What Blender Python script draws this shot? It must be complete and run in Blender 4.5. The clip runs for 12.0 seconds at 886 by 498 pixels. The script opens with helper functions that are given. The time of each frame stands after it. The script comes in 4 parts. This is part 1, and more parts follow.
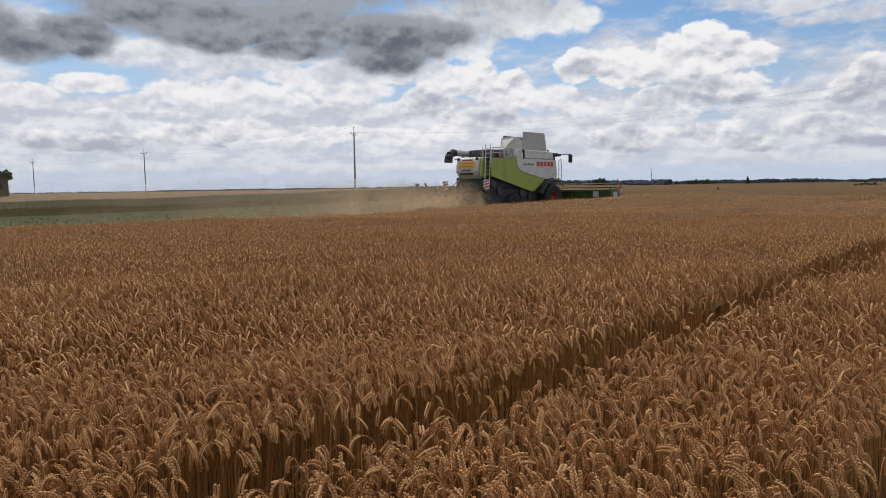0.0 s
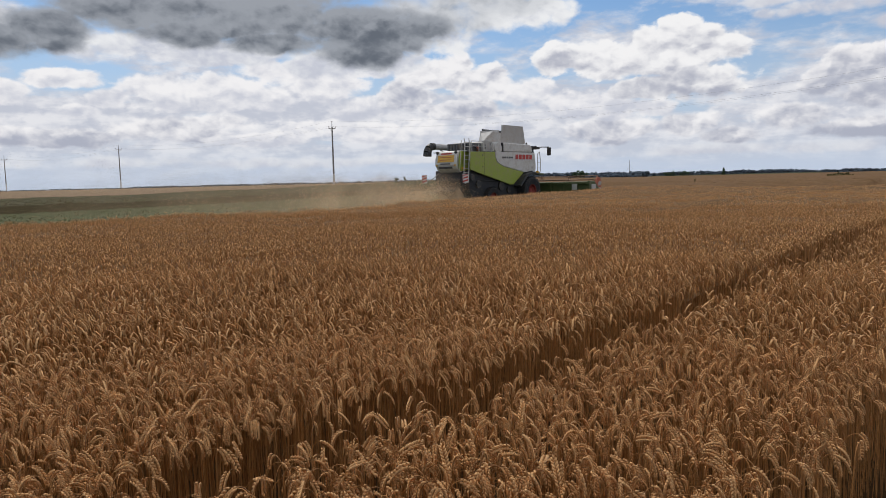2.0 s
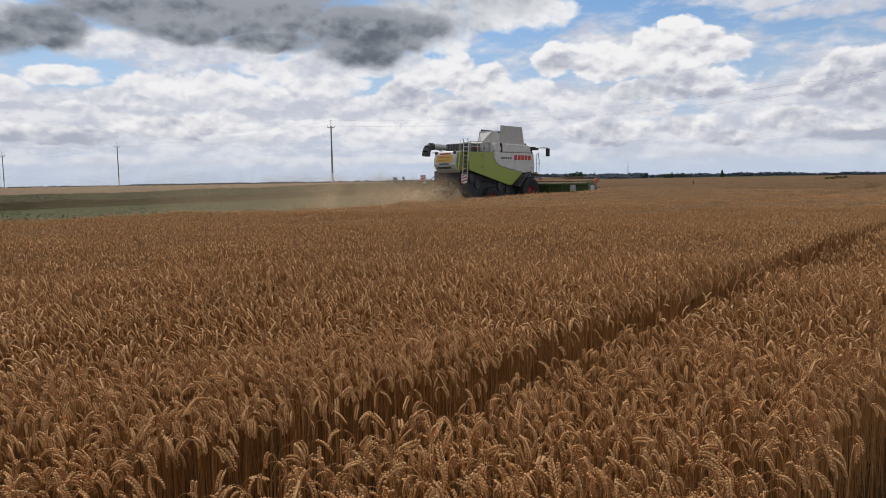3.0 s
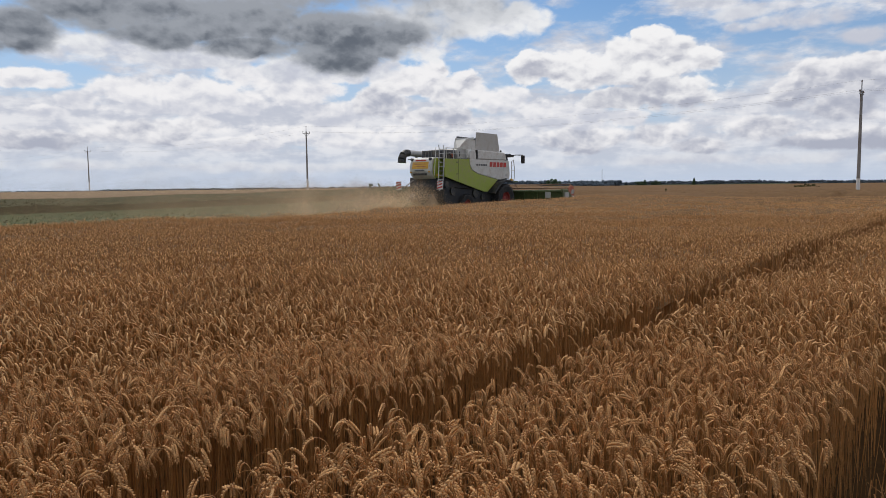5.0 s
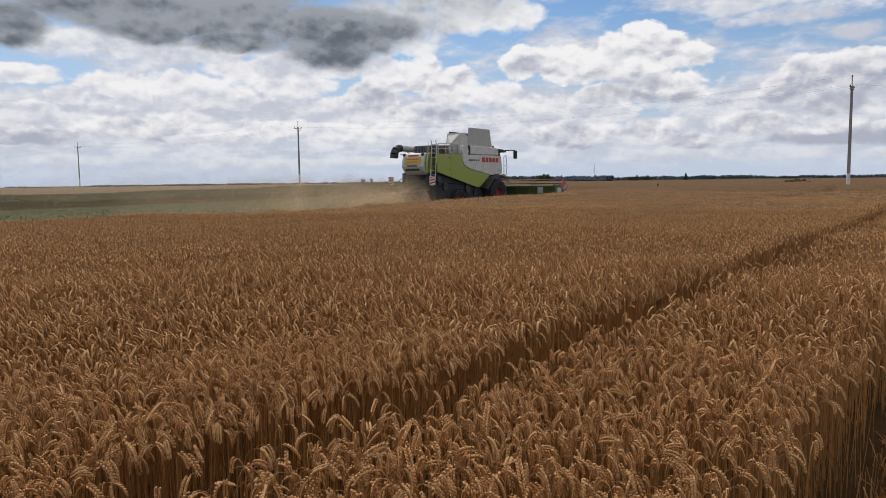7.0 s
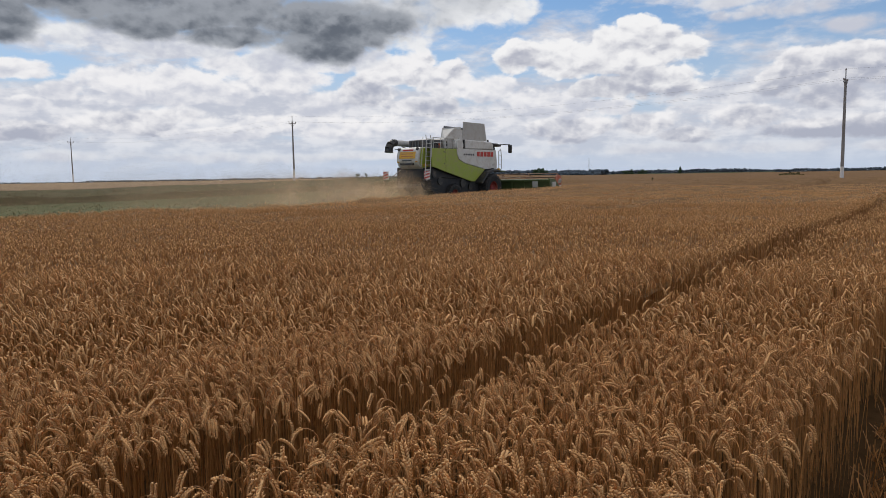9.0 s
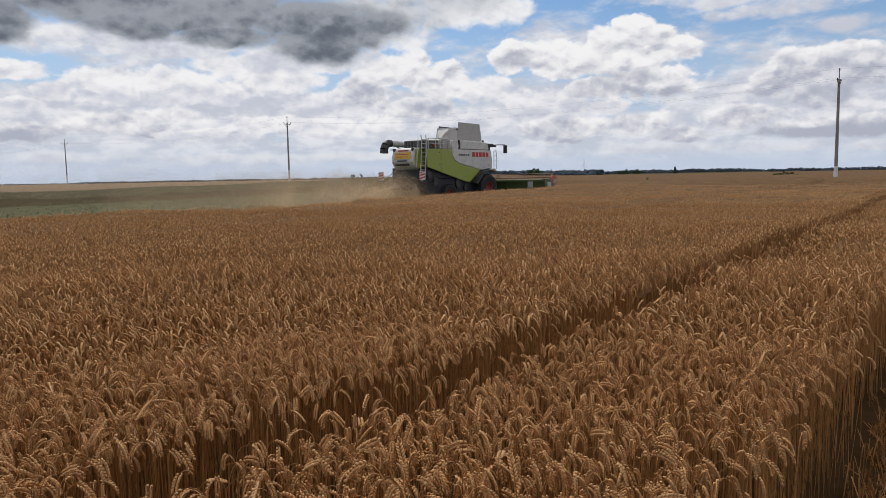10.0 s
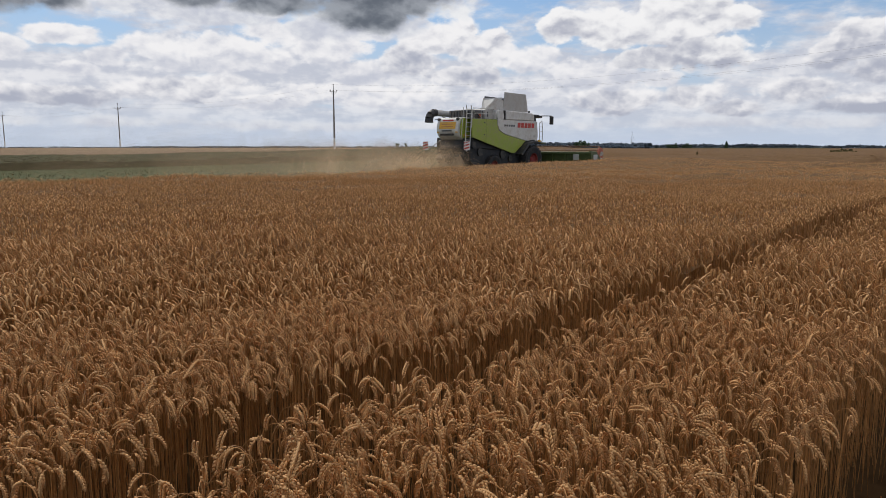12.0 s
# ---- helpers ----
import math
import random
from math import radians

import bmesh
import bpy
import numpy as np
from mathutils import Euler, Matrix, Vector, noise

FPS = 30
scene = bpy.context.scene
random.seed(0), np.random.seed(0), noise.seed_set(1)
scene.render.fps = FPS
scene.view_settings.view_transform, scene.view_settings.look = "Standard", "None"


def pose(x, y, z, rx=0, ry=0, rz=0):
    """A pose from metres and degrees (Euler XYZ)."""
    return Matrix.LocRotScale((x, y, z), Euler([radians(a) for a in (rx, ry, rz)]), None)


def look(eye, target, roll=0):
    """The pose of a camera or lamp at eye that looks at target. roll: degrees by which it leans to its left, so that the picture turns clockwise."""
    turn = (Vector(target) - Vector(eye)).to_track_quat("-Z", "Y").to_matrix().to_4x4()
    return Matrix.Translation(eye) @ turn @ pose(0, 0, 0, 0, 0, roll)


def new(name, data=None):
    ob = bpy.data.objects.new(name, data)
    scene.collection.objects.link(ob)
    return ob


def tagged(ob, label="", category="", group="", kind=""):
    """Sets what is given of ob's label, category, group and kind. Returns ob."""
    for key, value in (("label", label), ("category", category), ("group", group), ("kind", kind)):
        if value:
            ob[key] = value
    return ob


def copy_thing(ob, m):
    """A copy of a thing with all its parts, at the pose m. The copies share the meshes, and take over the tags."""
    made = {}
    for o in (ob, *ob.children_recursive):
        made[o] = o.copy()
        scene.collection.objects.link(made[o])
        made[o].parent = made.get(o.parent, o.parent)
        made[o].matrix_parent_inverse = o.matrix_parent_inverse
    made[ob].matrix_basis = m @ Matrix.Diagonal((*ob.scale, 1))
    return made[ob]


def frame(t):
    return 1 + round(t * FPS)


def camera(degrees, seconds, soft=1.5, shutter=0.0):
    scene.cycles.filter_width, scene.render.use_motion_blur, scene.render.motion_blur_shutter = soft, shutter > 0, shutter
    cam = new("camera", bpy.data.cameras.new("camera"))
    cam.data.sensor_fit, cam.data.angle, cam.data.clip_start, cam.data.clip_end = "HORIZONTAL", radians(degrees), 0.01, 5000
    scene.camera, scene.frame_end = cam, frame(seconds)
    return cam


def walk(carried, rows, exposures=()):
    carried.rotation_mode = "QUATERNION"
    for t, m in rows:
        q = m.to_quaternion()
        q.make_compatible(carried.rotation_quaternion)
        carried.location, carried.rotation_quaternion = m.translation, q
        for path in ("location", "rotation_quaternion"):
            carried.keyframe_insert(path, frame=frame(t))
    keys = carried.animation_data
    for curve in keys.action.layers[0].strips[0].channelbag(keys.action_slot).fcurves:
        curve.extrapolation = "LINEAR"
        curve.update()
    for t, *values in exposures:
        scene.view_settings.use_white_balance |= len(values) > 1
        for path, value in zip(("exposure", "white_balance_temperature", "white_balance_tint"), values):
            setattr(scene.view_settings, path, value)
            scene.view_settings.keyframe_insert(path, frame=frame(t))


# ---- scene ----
# The camera stands at the edge of a wheat field and turns where it is.
cam = camera(64.0, 12.0, soft=0.8)
EYE = 1.75
PATH = [
    (0.0, 85.04, 0.85, 4.23), (0.5, 85.01, 0.77, 3.14), (1.0, 84.70, 0.97, 3.40), (1.5, 84.39, 1.18, 3.29),
    (2.0, 84.51, 1.37, 2.56), (2.5, 84.55, 0.95, 2.69), (3.0, 84.51, 0.90, 2.45), (5.0, 85.01, 0.67, 0.49),
    (5.5, 84.93, 0.80, 0.46), (6.0, 84.46, 1.07, -0.10), (6.5, 84.63, 0.92, 0.29), (7.0, 84.63, 0.73, -0.12),
    (9.0, 84.18, 0.92, -0.53), (9.5, 84.03, 0.80, -0.85), (10.0, 84.21, 1.05, -0.91), (10.5, 84.05, 1.11, -0.94),
    (11.0, 84.08, 1.01, -1.08), (11.5, 83.89, 0.76, -1.19), (11.7, 83.80, 0.65, -1.05), (11.85, 83.0, 0.35, 0.4),
    (12.0, 81.87, 0.0, 2.65),
]
walk(cam, [(t, pose(0, 0, EYE, rx, ry, rz)) for t, rx, ry, rz in PATH], exposures=[(0.0, -0.08), (12.0, -0.08)])

# ---- node helpers ----


def ramp01(nt, value, lo, hi):
    n = nt.nodes.new("ShaderNodeMapRange")
    n.interpolation_type = "SMOOTHSTEP"
    nt.links.new(value, n.inputs[0])
    n.inputs[1].default_value, n.inputs[2].default_value = lo, hi
    return n.outputs[0]


def calc(nt, op, a, b=None, c=None):
    n = nt.nodes.new("ShaderNodeMath")
    n.operation = op
    for i, v in enumerate((a, b, c)):
        if v is None:
            continue
        if isinstance(v, (int, float)):
            n.inputs[i].default_value = v
        else:
            nt.links.new(v, n.inputs[i])
    return n.outputs[0]


def blend(nt, fac, a, b, how="MIX"):
    n = nt.nodes.new("ShaderNodeMix")
    n.data_type, n.blend_type = "RGBA", how
    for i, v in ((0, fac), (6, a), (7, b)):
        if isinstance(v, (int, float)):
            n.inputs[i].default_value = v
        elif isinstance(v, tuple):
            n.inputs[i].default_value = (*v, 1)
        else:
            nt.links.new(v, n.inputs[i])
    return n.outputs[2]


def grain(nt, vector, scale, detail=4.0, rough=0.55, warp=0.0):
    n = nt.nodes.new("ShaderNodeTexNoise")
    n.inputs["Scale"].default_value, n.inputs["Detail"].default_value = scale, detail
    n.inputs["Roughness"].default_value, n.inputs["Distortion"].default_value = rough, warp
    nt.links.new(vector, n.inputs["Vector"])
    return n.outputs["Fac"]


def joined(nt, x, y, z=0.0):
    n = nt.nodes.new("ShaderNodeCombineXYZ")
    for i, v in enumerate((x, y, z)):
        if isinstance(v, (int, float)):
            n.inputs[i].default_value = v
        else:
            nt.links.new(v, n.inputs[i])
    return n.outputs[0]


# ---- sky, clouds and sun ----
SUN_EL, SUN_AZ = 52.0, -25.0  # degrees; azimuth to the right of +y
world = bpy.data.worlds.new("sky")
scene.world = world
world.use_nodes = True
nt = world.node_tree
nt.nodes.clear()
sky = nt.nodes.new("ShaderNodeTexSky")
sky.sky_type, sky.sun_disc = "NISHITA", False
sky.sun_elevation, sky.sun_rotation = radians(SUN_EL), radians(SUN_AZ)
way = nt.nodes.new("ShaderNodeTexCoord").outputs["Generated"]
xyz = nt.nodes.new("ShaderNodeSeparateXYZ")
nt.links.new(way, xyz.inputs[0])
az = calc(nt, "MULTIPLY", calc(nt, "ARCTAN2", xyz.outputs[0], xyz.outputs[1]), 57.2958)
el = calc(nt, "MULTIPLY", calc(nt, "ARCSINE", xyz.outputs[2]), 57.2958)
# fields that all clouds share: a broad raggedness, and a heaped relief lit from above and from the sun's side
spread = calc(nt, "MULTIPLY", az, 0.1)
rise = calc(nt, "MULTIPLY", el, 0.15)


def heaped(x, y, z=0.0):
    """Rounded heaps with finer heaps on them."""
    where = joined(nt, x, y, z)
    v = nt.nodes.new("ShaderNodeTexVoronoi")
    v.feature = "SMOOTH_F1"
    v.inputs["Scale"].default_value, v.inputs["Detail"].default_value = 4.2, 3.0
    v.inputs["Roughness"].default_value, v.inputs["Smoothness"].default_value = 0.5, 0.8
    nt.links.new(where, v.inputs["Vector"])
    return calc(nt, "MULTIPLY_ADD", v.outputs["Distance"], -0.55, calc(nt, "MULTIPLY_ADD", grain(nt, where, 3.2, 8, 0.56), 0.75, 0.35))


swirl = calc(nt, "MULTIPLY_ADD", grain(nt, joined(nt, spread, rise, 3.0), 5.0, 4, 0.55), 0.10, -0.05)
xw, yw = calc(nt, "ADD", spread, swirl), calc(nt, "SUBTRACT", rise, swirl)
ragged = calc(nt, "SUBTRACT", grain(nt, joined(nt, xw, yw), 2.2, 8, 0.56), 0.5)
heaps = heaped(xw, yw)
slope = calc(nt, "SUBTRACT", heaps, heaped(calc(nt, "ADD", xw, -0.02), calc(nt, "ADD", yw, 0.07)))
fringe = calc(nt, "MULTIPLY_ADD", ragged, 2.4, calc(nt, "MULTIPLY_ADD", heaps, 1.6, -0.65))


def mass(under_it, puffs, white, grey, foot, top, soft, rim, rough):
    """A cloud of several puffs (azimuth, elevation and half sizes in degrees), white on its heads and grey at its foot."""
    body = None
    for a, e, ra, re in puffs:
        da, de = calc(nt, "MULTIPLY_ADD", az, 1 / ra, -a / ra), calc(nt, "MULTIPLY_ADD", el, 1 / re, -e / re)
        far_off = calc(nt, "MULTIPLY_ADD", da, da, calc(nt, "MULTIPLY", de, de))
        body = far_off if body is None else calc(nt, "MINIMUM", body, far_off)
    depth = calc(nt, "SUBTRACT", calc(nt, "MULTIPLY_ADD", fringe, rough, 1.0), body)
    mask = ramp01(nt, depth, 0.0, soft)
    height = calc(nt, "MULTIPLY_ADD", el, 1 / (top - foot), -foot / (top - foot))
    lit = calc(nt, "MULTIPLY_ADD", slope, 1.8, calc(nt, "MULTIPLY_ADD", height, 0.80, calc(nt, "MULTIPLY_ADD", ragged, -0.9, 0.08)))
    lit = calc(nt, "MULTIPLY_ADD", ramp01(nt, depth, soft + 0.5, 0.0), rim, lit)
    return blend(nt, mask, under_it, blend(nt, ramp01(nt, lit, -0.1, 1.0), grey, white))


BLUE = blend(nt, 1.0, sky.outputs[0], (0.058, 0.080, 0.102), "MULTIPLY")
# haze towards the horizon
tint = blend(nt, ramp01(nt, el, 15.0, 0.0), BLUE, (0.55, 0.63, 0.77))
# a broken veil of flat cloud, closed far off and overhead, open over the tall heap
flat = calc(nt, "POWER", calc(nt, "MAXIMUM", el, 0.05), 0.72)
drift = joined(nt, calc(nt, "MULTIPLY_ADD", ragged, 0.10, calc(nt, "MULTIPLY", az, 0.045)), calc(nt, "MULTIPLY_ADD", ragged, -0.10, calc(nt, "MULTIPLY", flat, 0.36)), 6.0)
cover = grain(nt, drift, 2.3, 7, 0.58)
shut = calc(nt, "MAXIMUM", ramp01(nt, el, 10.5, 5.5), ramp01(nt, el, 15.5, 24.0))
veil = ramp01(nt, calc(nt, "MULTIPLY_ADD", shut, 0.16, cover), 0.47, 0.64)
shade = calc(nt, "MULTIPLY_ADD", slope, 2.0, calc(nt, "MULTIPLY_ADD", grain(nt, drift, 4.5, 6, 0.6), 2.6, -0.85))
tint = blend(nt, calc(nt, "MULTIPLY", veil, ramp01(nt, el, -0.5, 4.0)), tint, blend(nt, ramp01(nt, shade, 0.0, 1.0), (0.57, 0.60, 0.69), (0.82, 0.825, 0.865)))
# low rows of heaped clouds, farthest first
tint = mass(tint, [(-34.5, 1.9, 4.9, 0.5), (-27.2, 1.9, 6.8, 0.6), (-14.7, 1.7, 8.8, 0.6), (-6.4, 1.8, 5.4, 0.5)], (0.76, 0.78, 0.83), (0.58, 0.605, 0.695), 0.9, 2.4, 0.90, 0.25, 0.80)
tint = mass(tint, [(9.8, 1.8, 3.9, 0.6), (18.3, 1.9, 6.6, 0.6), (26.8, 1.8, 5.5, 0.6), (32.9, 1.7, 3.1, 0.5)], (0.76, 0.78, 0.83), (0.58, 0.605, 0.695), 1.3, 3.1, 0.90, 0.25, 0.80)
tint = mass(tint, [(-29.6, 3.6, 3.5, 0.9), (-33.8, 3.7, 2.6, 0.9), (-23.0, 4.2, 6.0, 1.1), (-19.5, 4.8, 4.5, 0.9)], (0.93, 0.92, 0.935), (0.44, 0.465, 0.56), 3.2, 5.8, 0.50, 0.25, 0.80)
tint = mass(tint, [(-16.7, 3.5, 4.7, 0.7), (-12.4, 4.3, 3.9, 0.9), (-7.6, 4.0, 4.9, 1.1), (-4.1, 4.3, 3.6, 1.1)], (0.93, 0.92, 0.935), (0.58, 0.605, 0.695), 2.8, 5.3, 0.50, 0.25, 0.80)
tint = mass(tint, [(9.8, 3.4, 3.5, 1.4), (12.4, 3.9, 2.6, 1.0), (16.7, 3.9, 3.1, 1.1), (19.5, 3.0, 3.1, 0.8)], (0.93, 0.92, 0.935), (0.44, 0.465, 0.56), 2.6, 5.3, 0.50, 0.25, 0.80)
tint = mass(tint, [(23.4, 4.0, 4.4, 1.1), (27.5, 3.0, 4.4, 0.9), (31.6, 3.1, 2.9, 1.1)], (0.93, 0.92, 0.935), (0.44, 0.465, 0.56), 3.0, 5.8, 0.50, 0.25, 0.80)
# the bright middle rows
tint = mass(tint, [(-34.2, 6.8, 2.8, 1.1), (-30.3, 7.7, 3.6, 1.0), (-27.3, 6.4, 2.5, 1.0), (-29.4, 5.6, 2.1, 0.7)], (0.93, 0.92, 0.935), (0.58, 0.605, 0.695), 4.7, 9.5, 0.40, 0.25, 0.80)
tint = mass(tint, [(-23.8, 7.3, 3.5, 1.3), (-19.3, 7.4, 4.5, 1.4), (-20.6, 6.3, 4.9, 0.9), (-16.1, 6.5, 2.5, 1.3)], (0.93, 0.92, 0.935), (0.58, 0.605, 0.695), 5.1, 9.0, 0.40, 0.25, 0.80)
tint = mass(tint, [(-15.2, 8.6, 4.0, 1.3), (-11.4, 7.6, 3.9, 1.7), (-8.0, 5.9, 4.0, 1.3), (-9.7, 8.9, 3.5, 1.1)], (0.93, 0.92, 0.935), (0.58, 0.605, 0.695), 4.4, 9.9, 0.40, 0.25, 0.80)
tint = mass(tint, [(-2.4, 8.5, 3.8, 1.9), (-5.3, 6.5, 3.6, 1.5), (0.5, 7.5, 4.3, 1.9), (-0.9, 5.6, 4.5, 1.2)], (0.93, 0.92, 0.935), (0.44, 0.465, 0.56), 4.2, 9.9, 0.35, 0.25, 0.80)
tint = mass(tint, [(4.1, 6.8, 3.3, 1.6), (8.1, 5.8, 3.9, 1.5), (12.4, 5.2, 3.8, 1.0)], (0.93, 0.92, 0.935), (0.58, 0.605, 0.695), 4.2, 8.8, 0.40, 0.25, 0.80)
# the tall white heap and its neighbours
tint = mass(tint, [(27.7, 7.3, 3.7, 1.8), (31.0, 7.0, 3.0, 2.0), (29.5, 5.3, 3.6, 1.3), (34.3, 6.7, 2.7, 2.1), (25.2, 6.4, 1.8, 1.2)], (0.93, 0.92, 0.935), (0.44, 0.465, 0.56), 5.1, 10.3, 0.35, 0.25, 0.80)
tint = mass(tint, [(10.3, 9.1, 4.9, 2.2), (14.7, 9.4, 4.5, 2.4), (15.6, 10.6, 2.3, 1.5), (18.2, 9.4, 3.0, 2.0), (17.5, 7.1, 4.2, 1.8), (13.3, 6.7, 3.4, 1.1), (6.8, 9.1, 2.6, 1.6)], (0.94, 0.935, 0.945), (0.44, 0.46, 0.55), 5.3, 11.3, 0.30, 0.30, 0.80)
tint = mass(tint, [(25.5, 11.3, 5.5, 1.0), (30.7, 10.0, 3.8, 0.9), (22.1, 12.2, 3.3, 0.7), (34.2, 9.9, 2.7, 1.4)], (0.76, 0.78, 0.83), (0.58, 0.605, 0.695), 11.3, 13.8, 0.70, 0.25, 0.80)
# the grey bank overhead, with a bright ragged rim
tint = mass(tint, [(-28.1, 10.2, 4.7, 1.3), (-19.2, 9.9, 10.0, 1.2), (-11.4, 9.2, 6.6, 1.5), (-3.4, 11.0, 4.9, 1.7), (3.7, 12.7, 5.3, 1.9), (-5.7, 9.4, 3.6, 1.1)], (0.88, 0.89, 0.91), (0.58, 0.605, 0.695), 8.6, 13.4, 0.60, 0.25, 0.80)
tint = mass(tint, [(-3.4, 12.8, 7.5, 2.3), (2.0, 13.8, 5.7, 1.8), (-3.2, 18.2, 14.4, 4.1)], (0.66, 0.68, 0.72), (0.40, 0.425, 0.47), 10.3, 16.2, 0.80, 0.35, 0.50)
tint = mass(tint, [(-34.8, 10.6, 5.7, 2.3), (-30.6, 11.0, 3.4, 2.0), (-24.8, 12.8, 7.7, 2.1), (-22.2, 11.3, 4.3, 1.4), (-16.7, 12.6, 9.8, 2.4), (-9.6, 11.8, 7.0, 2.6), (-8.5, 10.1, 4.6, 1.7), (-5.6, 11.6, 5.3, 2.1), (-15.1, 10.8, 5.1, 1.2), (-21.9, 17.3, 28.7, 6.2), (-39.8, 11.4, 6.3, 3.8)], (0.34, 0.365, 0.41), (0.135, 0.155, 0.19), 9.2, 16.2, 0.60, 0.75, 0.50)
background = nt.nodes.new("ShaderNodeBackground")
background.inputs[1].default_value = 1.0
nt.links.new(tint, background.inputs[0])
nt.links.new(background.outputs[0], nt.nodes.new("ShaderNodeOutputWorld").inputs[0])

sun = new("sun", bpy.data.lights.new("sun", "SUN"))
sun.data.energy, sun.data.angle, sun.data.color = 1.6, radians(5), (1.0, 0.94, 0.84)
sa, se = radians(SUN_AZ), radians(SUN_EL)
sun.matrix_world = look((0, 0, 60), (-math.sin(sa) * math.cos(se), -math.cos(sa) * math.cos(se), 60 - math.sin(se)))

# ---- materials ----


def surface(name, color, rough=0.6, metal=0.0, vary=0.15, scale=6.0, bump=0.0, bscale=40.0, island=0.0, dirt=None, spec=0.5):
    """A procedural material: colour with two scales of variation, optional dirt, relief and change from piece to piece."""
    mat = bpy.data.materials.new(name)
    mat.use_nodes = True
    t = mat.node_tree
    b = t.nodes["Principled BSDF"]
    where = t.nodes.new("ShaderNodeTexCoord").outputs["Object"]
    a, f = grain(t, where, scale, 5), grain(t, where, scale * 9, 3)
    fac = calc(t, "ADD", calc(t, "MULTIPLY_ADD", a, vary * 2.4, 1 - vary * 1.2), calc(t, "MULTIPLY_ADD", f, vary * 1.2, -vary * 0.6))
    if island:
        g = t.nodes.new("ShaderNodeNewGeometry").outputs["Random Per Island"]
        fac = calc(t, "MULTIPLY", fac, calc(t, "MULTIPLY_ADD", g, island * 2, 1 - island))
    col = blend(t, 1.0, color, joined(t, fac, fac, fac), "MULTIPLY")
    if dirt:
        col = blend(t, calc(t, "MULTIPLY", ramp01(t, grain(t, where, scale * 0.6, 7, 0.7), 0.42, 0.72), dirt[1]), col, dirt[0])
    t.links.new(col, b.inputs["Base Color"])
    t.links.new(calc(t, "MULTIPLY_ADD", f, 0.25, rough - 0.12), b.inputs["Roughness"])
    b.inputs["Metallic"].default_value = metal
    b.inputs["Specular IOR Level"].default_value = spec
    if bump:
        n = t.nodes.new("ShaderNodeBump")
        n.inputs["Strength"].default_value, n.inputs["Distance"].default_value = bump, 0.02
        t.links.new(grain(t, where, bscale, 6), n.inputs["Height"])
        t.links.new(n.outputs[0], b.inputs["Normal"])
    return mat


DUST = (0.33, 0.24, 0.14)
EAR = surface("ripe_wheat_ear", (0.71, 0.400, 0.165), 0.6, vary=0.14, scale=3, island=0.18, spec=0.3)
# straw kept darker than the ears: the crop's inner shade is in its colour
STALK = surface("shade_toned_wheat_straw", (0.38, 0.178, 0.055), 0.6, vary=0.18, scale=4, island=0.35, spec=0.3)
# wheat colour darkened to hold the shade between the ears
CANOPY = surface("shade_toned_wheat_canopy", (0.165, 0.093, 0.041), 0.9, vary=0.55, scale=4.0, bump=1.0, bscale=14.0, spec=0.1)
# soil brown taken near black, the stems' shade included in the colour
SOIL = surface("shade_toned_dry_soil", (0.046, 0.026, 0.012), 0.95, vary=0.35, scale=2.0, bump=0.8, bscale=14.0, spec=0.0)
FARFIELD = surface("stubble_plain", (0.24, 0.165, 0.100), 0.95, vary=0.25, scale=0.02, spec=0.1)
CROP = surface("green_crop", (0.040, 0.046, 0.017), 0.9, vary=0.35, scale=0.15, bump=0.5, bscale=4.0, island=0.12, spec=0.08)
GRASS = surface("green_sward", (0.038, 0.066, 0.018), 0.9, vary=0.3, scale=0.3, bump=0.4, bscale=6.0, island=0.12, spec=0.08)
# aerial haze is mixed into this leaf colour, bluish and lifted
FARLEAF = surface("haze_tinted_far_foliage", (0.080, 0.100, 0.120), 0.95, vary=0.3, scale=0.05, island=0.25, spec=0.05)
BRUSH = surface("dry_brush", (0.10, 0.085, 0.035), 0.9, vary=0.3, island=0.3, spec=0.1)
LEAF = surface("far_foliage", (0.04, 0.065, 0.035), 0.9, vary=0.3, scale=0.2, island=0.35, spec=0.1)
BARK = surface("bark", (0.09, 0.07, 0.05), 0.9)
CONCRETE = surface("pole_concrete", (0.27, 0.25, 0.23), 0.85, vary=0.25, scale=1.5, bump=0.3, spec=0.2)
LIME = surface("limewash", (0.72, 0.70, 0.66), 0.9, vary=0.15, scale=3)
STEEL = surface("dull_steel", (0.30, 0.30, 0.30), 0.5, 0.8, dirt=(DUST, 0.4))
GLAZE = surface("brown_porcelain", (0.12, 0.07, 0.05), 0.25)
WIRE = surface("wire", (0.10, 0.10, 0.11), 0.5, 0.6)
GREEN = surface("green_paint", (0.29, 0.355, 0.032), 0.35, vary=0.08, dirt=(DUST, 0.45))
WHITE = surface("white_paint", (0.62, 0.60, 0.55), 0.38, vary=0.06, dirt=(DUST, 0.4))
LIDGREY = surface("lid_grey_paint", (0.50, 0.485, 0.45), 0.45, vary=0.08, dirt=(DUST, 0.35))
BLACK = surface("black_plastic", (0.02, 0.02, 0.021), 0.5, dirt=(DUST, 0.25))
DARK = surface("dark_dusty_chassis", (0.018, 0.019, 0.022), 0.7, vary=0.3, dirt=(DUST, 0.09))
GRILLE = surface("dark_grey_grille", (0.085, 0.09, 0.095), 0.7, dirt=(DUST, 0.4))
RUBBER = surface("tyre_rubber", (0.016, 0.016, 0.018), 0.85, dirt=(DUST, 0.10))
RED = surface("red_paint", (0.50, 0.035, 0.022), 0.45, dirt=(DUST, 0.25))
RIM = surface("dusty_red_rim", (0.26, 0.025, 0.02), 0.6, dirt=((0.12, 0.08, 0.05), 0.6))
